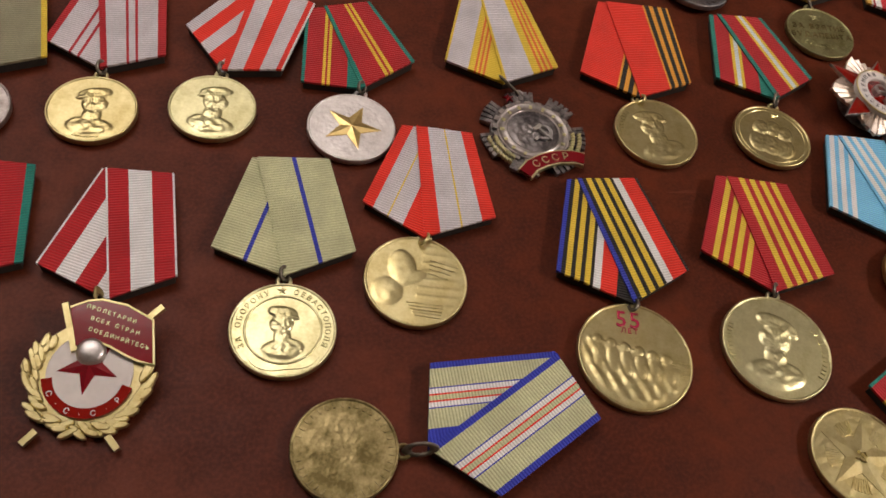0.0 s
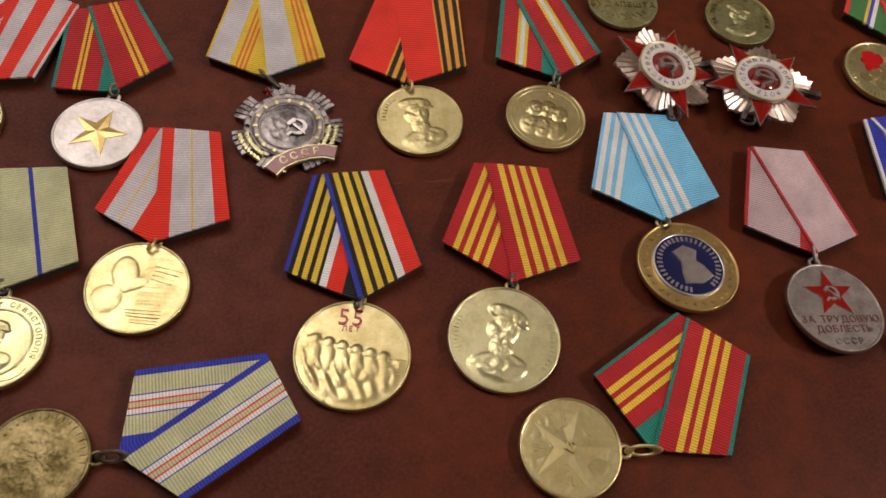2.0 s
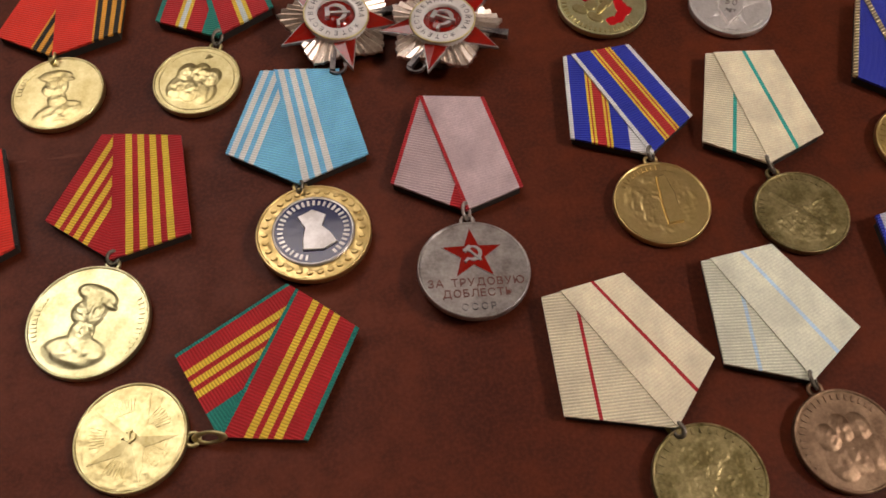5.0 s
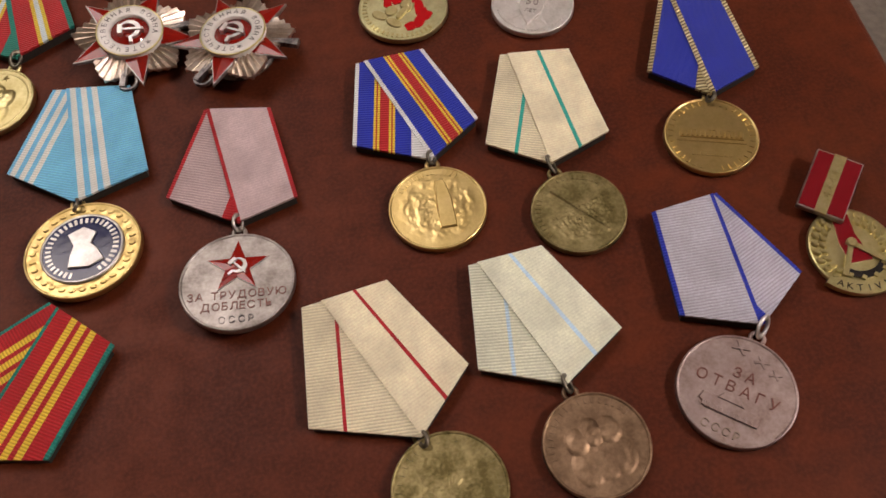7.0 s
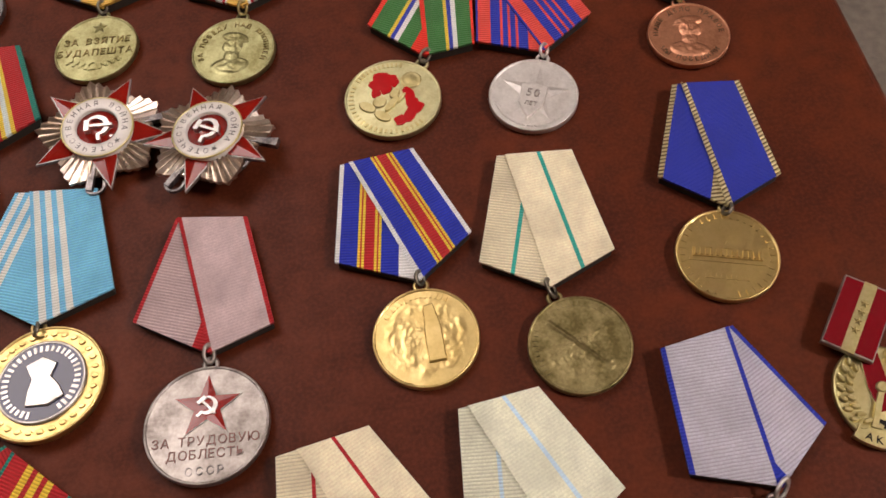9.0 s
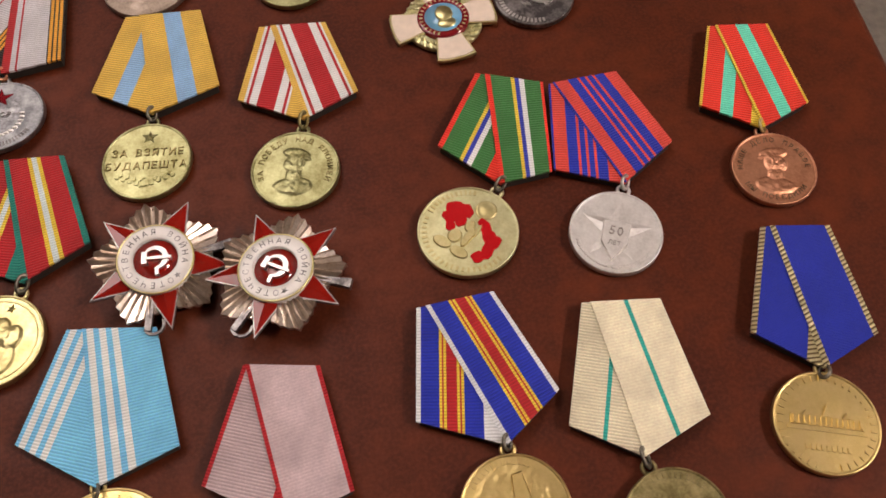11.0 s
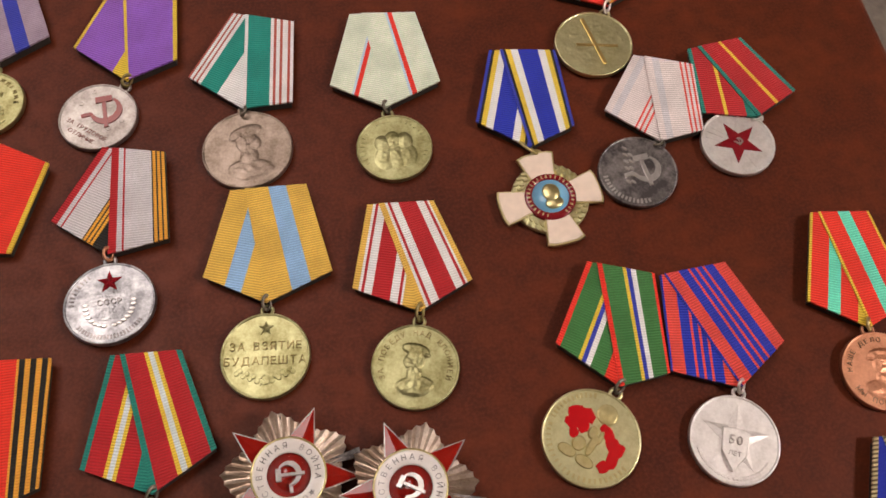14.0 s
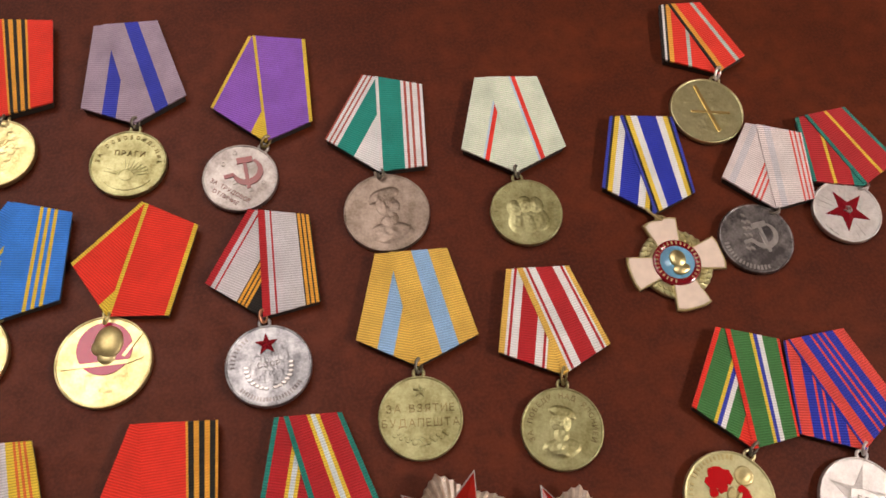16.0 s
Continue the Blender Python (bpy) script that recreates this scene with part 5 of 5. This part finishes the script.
# ---- order with a silver cog and a red scroll ----
def cog_order():
    base, _, _, _ = medal("medal", "silver cogwheel order with red scroll on a grey and yellow ribbon", (0.0382, 0.2217, 4.9, 26.9, 45.9, 38.9, 10.5, 0.0, -0.3, 0.3), "y:.9 g:9 y:2.6 O:.9 y:.9 O:.9 y:.9 O:.9 y:2", None, GOLD, lead=0.3, soil=0.2)
    at = (0.0116, -0.0324)
    m = pose(at[0], at[1], 0.4 * MM, 0, 0, 14)
    bm = bmesh.new()
    outline = []
    for k in range(7):
        for o, q in ((-18, 16.4), (-15, 20.4), (15, 20.4), (18, 16.4)):
            a = radians(90 + k * 360 / 7 + o)
            outline.append((q * MM * math.cos(a), q * MM * math.sin(a)))
    prism(bm, outline, 0, 1.6 * MM, 0.3 * MM)
    body = part("badge_plate", bm, DARK, base, "oxidised silver plate", m)
    bm = bmesh.new()
    for k in range(7):
        for j in range(5):
            a = radians(90 + k * 360 / 7 + (j - 2) * 7)
            band(bm, [(16.2 * MM * math.cos(a), 16.2 * MM * math.sin(a)), (20.6 * MM * math.cos(a), 20.6 * MM * math.sin(a))], 1.5 * MM, 1.2 * MM, 2.1 * MM)
    pieces("ray", bm, DARK, body)
    gear = []
    for k in range(22):
        for o, q in ((-5.2, 14.0), (-4, 15.6), (4, 15.6), (5.2, 14.0)):
            a = radians(k * 360 / 22 + o)
            gear.append((q * MM * math.cos(a), q * MM * math.sin(a)))
    part("cogwheel", prism(bmesh.new(), gear, 1.5 * MM, 2.6 * MM, 0.15 * MM), SILVER, body)
    bm = lathe(bmesh.new(), [(9.9 * MM, 2.5 * MM), (10.0 * MM, 3.1 * MM), (10.6 * MM, 3.1 * MM), (10.8 * MM, 2.7 * MM), (13.2 * MM, 2.7 * MM), (13.4 * MM, 3.1 * MM), (14.0 * MM, 3.0 * MM), (14.1 * MM, 2.5 * MM)], 56)
    part("ring", bm, SILVER, body, "", None, True)
    lettering(body, LIME, lambda bm: bars_arc(bm, 12.0 * MM, 250, -70, 14, 1.7 * MM, 1.4 * MM, 2.6 * MM, 3.0 * MM))
    bm = bmesh.new()
    face(bm, 9.9 * MM, 2.7 * MM, relief_scene(0.0099, 17, 0.8, 5, 0.98), 16, 48)
    part("field", bm, DARK, body, "dark relief field", None, True)
    part("hammer_and_sickle", hammer_sickle(bmesh.new(), 5.0 * MM, 3.0 * MM, 3.9 * MM, -10, 3.2 * MM, -1.6 * MM), BRIGHT, body)
    bm = bmesh.new()
    for s, a0 in ((-1, 205), (1, 330)):
        for k in range(9):
            a = radians(a0 + (k - 4) * 5)
            for q in (15.4, 18.0):
                leaf = prism(bmesh.new(), circle_pts(1.2 * MM, 7, 0, 0, 0.6), 1.6 * MM, 3.0 * MM, 0.3 * MM)
                merge(bm, leaf, Matrix.Translation((q * MM * math.cos(a), q * MM * math.sin(a), 0)) @ Matrix.Rotation(a + 0.8, 4, "Z"))
    pieces("wheat_grain", bm, LIME, body)
    line = [(-9.0, -19.6), (-5.5, -16.4), (0, -14.2), (6, -13.2), (11.5, -13.6), (15.6, -15.2)]
    part("scroll_edge", band(bmesh.new(), [(x * MM, y * MM) for x, y in line], 6.2 * MM, 1.6 * MM, 3.3 * MM), LIME, body, "gilt edge of the scroll")
    part("scroll", band(bmesh.new(), [(x * MM, y * MM) for x, y in line], 4.9 * MM, 1.6 * MM, 3.6 * MM), DRED_E, body, "dark red enamel scroll")
    bm = bmesh.new()
    for ch, x, y, t in (("С", -3.8, -15.8, 24), ("С", 0.2, -14.4, 14), ("С", 4.4, -13.6, 5), ("Р", 8.6, -13.4, -3)):
        put_glyph(bm, ch, 4.2 * MM, pose(x * MM, y * MM, 0, 0, 0, t) @ Matrix.Translation((0, -1.5 * MM, 0)), 3.5 * MM, 3.8 * MM)
    part("lettering", bm, LIME, body)
    part("small_star", star_solid(bmesh.new(), 2.4 * MM, 2.0 * MM, 2.6 * MM, 3.4 * MM, cx=-5.0 * MM, cy=17.4 * MM), DRED_E, body)
    hanger(base, at, 14, 18.2 * MM, (0.8 * MM, -9.8 * MM), SILVER, STEEL)


cog_order()


# ---- white cross order ----
def cross_order():
    base, _, _, _ = medal("medal", "gilt cross with cream enamel arms on blue, white and yellow ribbon", (0.2825, 0.3688, 0.5, 27.8, 39.5, 36.3, 11.2, 0.6, 1.4, -1.0), "b:.9 k:.8 y:1.5 w:2.2 u:6 w:2.2 y:1.5 k:.8 b:.9", None, GOLD, soil=0.05, lead=0.16)
    at = (0.0086, -0.0328)
    m = pose(at[0], at[1], 0.4 * MM, 0, 0, 16)
    bm = lathe(bmesh.new(), [(0, 0), (14.6 * MM, 0), (15.2 * MM, 0.5 * MM), (15.2 * MM, 1.6 * MM), (14.6 * MM, 2.0 * MM), (10 * MM, 1.6 * MM), (0, 1.6 * MM)], 56)
    body = part("wreath_plate", bm, LIME, base, "gilt wreath", m, True)
    bm = bmesh.new()
    rnd = random.Random(9)
    for k in range(64):
        a, q = radians(k * 360 / 64), (12.0 + 2.2 * (k % 2)) * MM
        leaf = prism(bmesh.new(), circle_pts(1.5 * MM, 7, 0, 0, 0.55), 1.5 * MM, (2.4 + 0.3 * rnd.random()) * MM, 0.3 * MM)
        merge(bm, leaf, Matrix.Translation((q * math.cos(a), q * math.sin(a), 0)) @ Matrix.Rotation(a + 0.9, 4, "Z"))
    pieces("leaf", bm, LIME, body)
    for k in range(4):
        a = radians(90 + 90 * k)
        turn = Matrix.Rotation(a, 4, "Z")
        for grow, z0, z1, mat, nm, lb in ((0.7, 1.2, 2.6, GOLD, "arm_rim", ""), (0.0, 1.6, 2.9, CREAM_E, "arm", "cream enamel arm")):
            pts = [(7.5, -4.2 - grow), (18.6 + grow, -6.9 - grow)] + [(18.6 + grow + 1.2 * math.cos(t * 0.35), (6.9 + grow) * t / 3) for t in (-2, -1, 0, 1, 2)] + [(18.6 + grow, 6.9 + grow), (7.5, 4.2 + grow)]
            bm = prism(bmesh.new(), [tuple((turn @ Vector((x * MM, y * MM, 0)))[:2]) for x, y in pts], z0 * MM, z1 * MM, 0.15 * MM)
            part(nm, bm, mat, body, lb)
    bm = lathe(bmesh.new(), [(7.2 * MM, 2.6 * MM), (7.3 * MM, 3.6 * MM), (9.6 * MM, 3.6 * MM), (10.0 * MM, 3.2 * MM), (10.0 * MM, 1.6 * MM)], 44)
    part("red_ring", bm, DRED_E, body, "dark red enamel ring", None, True)
    lettering(body, LIME, lambda bm: bars_arc(bm, 8.6 * MM, 250, -70, 26, 1.4 * MM, 0.7 * MM, 3.5 * MM, 3.75 * MM))
    bm = lathe(bmesh.new(), [(0, 3.5 * MM), (7.3 * MM, 3.4 * MM), (7.3 * MM, 2.0 * MM)], 40)
    part("blue_centre", bm, SKY_E, body, "sky-blue enamel centre", None, True)
    bm = bmesh.new()
    prism(bm, circle_pts(3.4 * MM, 18, 0.6 * MM, 1.4 * MM, 1.15), 3.3 * MM, 4.3 * MM, 0.5 * MM)
    prism(bm, circle_pts(3.6 * MM, 18, 0.6 * MM, -3.2 * MM, 0.7), 3.3 * MM, 4.1 * MM, 0.4 * MM)
    part("bust", bm, GOLD, body, "plain raised gilt form", None, True)
    hanger(base, at, 12, 18.8 * MM, (0, -11 * MM), GOLD, GOLD)


cross_order()


# ---- two star orders on screw backs ----
def star_order(x, y, turn, tilt, label, height, warm):
    base = tagged(new("star_badge"), label, "badge", "star badges")
    base.location = (x, y, 0)
    m = Matrix.Translation((0, 0, height)) @ Matrix.Rotation(radians(tilt[0]), 4, "X") @ Matrix.Rotation(radians(tilt[1]), 4, "Y") @ Matrix.Rotation(radians(turn), 4, "Z")
    bm = lathe(bmesh.new(), [(0, -1.6 * MM), (11 * MM, -1.6 * MM), (12 * MM, -0.6 * MM), (11 * MM, 1.2 * MM), (0, 1.2 * MM)], 30)
    body = part("backing", bm, SILVER, base, "", m)
    # pleated rays between the enamel points
    for s in range(5):
        bm = bmesh.new()
        mid = 126 + 72 * s
        n = 14
        tops = []
        for k in range(n + 1):
            a = radians(mid + (k - n / 2) * 58 / n)
            e = abs(k - n / 2) / (n / 2)
            q = (21.5 - 5.4 * e + (0.7 if k % 2 else 0.0)) * MM
            z = (1.25 if k % 2 else 0.0) * MM
            tops.append((bm.verts.new((q * math.cos(a), q * math.sin(a), z * 0.7)), bm.verts.new((6 * MM * math.cos(a), 6 * MM * math.sin(a), 1.6 * MM + z)), bm.verts.new((q * math.cos(a), q * math.sin(a), -0.9 * MM))))
        for a, b in zip(tops, tops[1:]):
            bm.faces.new((a[0], b[0], b[1], a[1]))
            bm.faces.new((a[2], b[2], b[0], a[0]))
        part("ray_fan", bm, warm, body, "pleated silver rays")
    for s in range(5):
        a = radians(90 + 72 * s)
        rot = Matrix.Rotation(a, 4, "Z")
        for grow, z, mat, nm, lb in ((0.55, 1.5, SILVER, "point_rim", ""), (0.0, 1.75, RED_E, "point", "red enamel point")):
            bm = bmesh.new()
            tip, l, rr = (22.8 + grow * 1.6, 0), (8.0, 5.6 + grow), (8.0, -5.6 - grow)
            vs = [bm.verts.new(rot @ Vector((p[0] * MM, p[1] * MM, (z + h) * MM))) for p, h in ((tip, -0.8), (l, 0.2), ((8.0, 0), 1.3 if grow == 0 else 0.6), (rr, 0.2))]
            low = [bm.verts.new(rot @ Vector((p[0] * MM, p[1] * MM, -0.4 * MM))) for p in (tip, l, (8.0, 0), rr)]
            bm.faces.new((vs[0], vs[1], vs[2]))
            bm.faces.new((vs[0], vs[2], vs[3]))
            for i in range(4):
                j = (i + 1) % 4
                bm.faces.new((low[i], low[j], vs[j], vs[i]))
            part(nm, bm, mat, body, lb)
    bm = lathe(bmesh.new(), [(7.0 * MM, 2.0 * MM), (7.1 * MM, 4.1 * MM), (7.5 * MM, 4.3 * MM), (11.1 * MM, 4.1 * MM), (11.7 * MM, 3.9 * MM), (11.9 * MM, 3.2 * MM), (11.9 * MM, 1.0 * MM)], 56)
    part("white_ring", bm, WHITE_E, body, "white enamel ring", None, True)
    bm = torus(bmesh.new(), 11.9 * MM, 0.4 * MM, 1.0, 48, 6)
    bmesh.ops.translate(bm, verts=bm.verts, vec=(0, 0, 3.7 * MM))
    part("ring_edge", bm, GOLD, body, "", None, True)
    lettering(body, DARK, lambda bm: (text_arc(bm, "ОТЕЧЕСТВЕННАЯ ВОЙНА", 2.7 * MM, 9.4 * MM, 262, -65, 4.1 * MM, 4.35 * MM), star_solid(bm, 1.2 * MM, 4.1 * MM, 4.3 * MM, 4.5 * MM, turn=-90, cy=-9.4 * MM)))
    bm = lathe(bmesh.new(), [(0, 3.0 * MM), (7.2 * MM, 2.8 * MM), (7.2 * MM, 1.0 * MM)], 40)
    part("red_centre", bm, RED_E, body, "dark red enamel centre", None, True)
    part("hammer_and_sickle", hammer_sickle(bmesh.new(), 5.6 * MM, 2.8 * MM, 4.4 * MM, 0), BRIGHT, body)
    # sabre hilt and rifle butt that cross behind the star
    bm = band(bmesh.new(), [(-10.6 * MM, -7.4 * MM), (-19.0 * MM, -13.6 * MM)], 2.0 * MM, -1.2 * MM, 1.0 * MM)
    band(bm, arc(3.2 * MM, -20, -190, 10, -16.2 * MM, -13.4 * MM), 0.8 * MM, -0.9 * MM, 0.4 * MM)
    part("sabre_hilt", bm, DARK, body)
    bm = band(bmesh.new(), [(11 * MM, -7.7 * MM), (20.0 * MM, -14.0 * MM)], lambda t: (1.4 + 1.8 * t) * MM, -1.2 * MM, 1.0 * MM)
    part("rifle_butt", bm, DARK, body)
    bm = lathe(bmesh.new(), [(0, 0), (1.6 * MM, 0), (1.6 * MM, height - 1.5 * MM), (0, height - 1.5 * MM)], 16)
    part("screw_post", bm, SILVER, base)
    bm = lathe(bmesh.new(), [(0, 0), (13 * MM, 0), (13.4 * MM, 0.5 * MM), (12.6 * MM, 1.4 * MM), (0, 2.0 * MM)], 40)
    part("screw_nut", bm, DARK, base, "round dark screw nut", None, True)


star_order(0.1991, 0.2293, 55, (3, 7), "red enamel star order with silver rays, tilted on its screw", 7.0 * MM, RAY)
star_order(0.2392, 0.2252, 24, (-2, -2), "red enamel star order with gilt rays and white ring", 8.5 * MM, RAY)


# ---- pin badge on a red enamel bar ----
def pin_badge():
    base = tagged(new("pin_badge"), "gold oval badge lettered AKTIVIST under a red enamel bar", "badge")
    base.location = (0.4428, 0.1330, 0)
    m = pose(0, 0, 0.5 * MM, 0, 0, 10)
    bm = lathe(bmesh.new(), [(0, 0), (13.0 * MM, 0), (13.6 * MM, 0.5 * MM), (13.6 * MM, 1.6 * MM), (12.8 * MM, 2.0 * MM), (12.2 * MM, 1.7 * MM)], 56)
    face(bm, 12.2 * MM, 1.7 * MM, relief_scene(0.0122, 23, 0.15, 12, 1.0), 14, 56)
    bmesh.ops.remove_doubles(bm, verts=bm.verts, dist=2e-6)
    bmesh.ops.scale(bm, verts=bm.verts, vec=(1.0, 1.1, 1))
    body = part("oval_plate", bm, GOLD, base, "gold oval plate", m, True)
    bm = bmesh.new()
    for s in (-1, 1):
        for k in range(8):
            a = radians(90 - s * (30 + 14 * k))
            for q in (9.4, 11.6):
                leaf = prism(bmesh.new(), circle_pts(1.5 * MM, 8, 0, 0, 0.55), 1.5 * MM, 2.8 * MM, 0.4 * MM)
                merge(bm, leaf, Matrix.Translation((q * MM * math.cos(a), 1.1 * q * MM * math.sin(a), 0)) @ Matrix.Rotation(a + s * 0.6, 4, "Z"))
    pieces("wheat_grain", bm, GOLD, body)
    part("red_flag", prism(bmesh.new(), [(x * MM, y * MM) for x, y in ((-3.5, 3), (-2.0, 12.5), (0.4, 14.8), (3.0, 12.0), (2.4, 5), (4.2, -4.6), (-3.0, -4.6))], 1.6 * MM, 2.2 * MM), DRED_E, body, "dark red enamel flag")
    bm = band(bmesh.new(), [(0, 2 * MM), (-6.5 * MM, -8.5 * MM)], 1.6 * MM, 1.8 * MM, 2.8 * MM)
    band(bm, [(0, 2 * MM), (8.6 * MM, -7.0 * MM)], 1.6 * MM, 1.8 * MM, 2.8 * MM)
    prism(bm, circle_pts(1.7 * MM, 12, 0, 2.0 * MM), 1.8 * MM, 3.2 * MM, 0.3 * MM)
    part("compasses", bm, GOLD, body)
    bm = band(bmesh.new(), arc(8.0 * MM, 222, 322, 12, 0.5 * MM, -1.2 * MM), 2.2 * MM, 1.6 * MM, 2.3 * MM)
    part("cog_segment", bm, BLACK_E, body, "black enamel cog")
    bm = bmesh.new()
    for k in range(4):
        a = radians(235 + 25 * k)
        prism(bm, [(0.5 * MM + 9.0 * MM * math.cos(a) + x, -1.2 * MM + 9.0 * MM * math.sin(a) + y) for x, y in circle_pts(0.9 * MM, 4)], 1.6 * MM, 2.6 * MM)
    pieces("cog_tooth", bm, GOLD, body)
    part("scroll", band(bmesh.new(), arc(14.6 * MM, 218, 322, 16, 0.2 * MM, 0.8 * MM), 4.2 * MM, 0.6 * MM, 2.6 * MM), GOLD, body, "gold scroll")
    lettering(body, BLACK_E, lambda bm: [put_glyph(bm, ch, 3.1 * MM, Matrix.Translation((0.2 * MM + 14.6 * MM * math.cos(a), 0.8 * MM + 14.6 * MM * math.sin(a), 0)) @ Matrix.Rotation(a + math.pi / 2, 4, "Z") @ Matrix.Translation((0, -1.1 * MM, 0)), 2.5 * MM, 2.75 * MM) for ch, a in zip("AKTIVIST", (radians(226 + 88 * (i + 0.5) / 8) for i in range(8)))], "black lettering")
    mb = pose(-0.0031, 0.0222, 5.0 * MM, 0, 0, -28) @ Matrix.Rotation(radians(3), 4, "X")
    w, h = 7.4 * MM, 11.6 * MM
    bm = prism(bmesh.new(), [(-w, -h), (w, -h), (w, h), (-w, h)], -1.4 * MM, 0.6 * MM, 0.2 * MM)
    bar = part("bar", bm, SILVER, base, "enamelled metal bar", mb)
    for s in (-1, 1):
        part("red_panel", prism(bmesh.new(), [(s * 1.9 * MM, -h * 0.95), (s * w * 0.95, -h * 0.95), (s * w * 0.95, h * 0.95), (s * 1.9 * MM, h * 0.95)], 0.4 * MM, 0.8 * MM), DRED_E, bar, "dark red enamel panel")
    part("gold_stripe", prism(bmesh.new(), [(-1.9 * MM, -h), (1.9 * MM, -h), (1.9 * MM, h), (-1.9 * MM, h)], 0.4 * MM, 0.9 * MM), GOLD, bar)
    for k in range(4):
        part("small_star", star_solid(bmesh.new(), 1.5 * MM, 0.8 * MM, 1.0 * MM, 1.5 * MM, cy=(4.6 - 3.0 * k) * MM), GOLD, bar)
    bm = slab(-1.5 * MM, 1.5 * MM, -3 * MM, 3 * MM, -5.0 * MM, -1.3 * MM)
    part("pin_catch", bm, STEEL, bar)
    bm = torus(bmesh.new(), 1.8 * MM, 0.4 * MM)
    bmesh.ops.translate(bm, verts=bm.verts, vec=(0.8 * MM, 15.8 * MM, 2.2 * MM))
    part("link", bm, GOLD, body, "", None, True)


pin_badge()
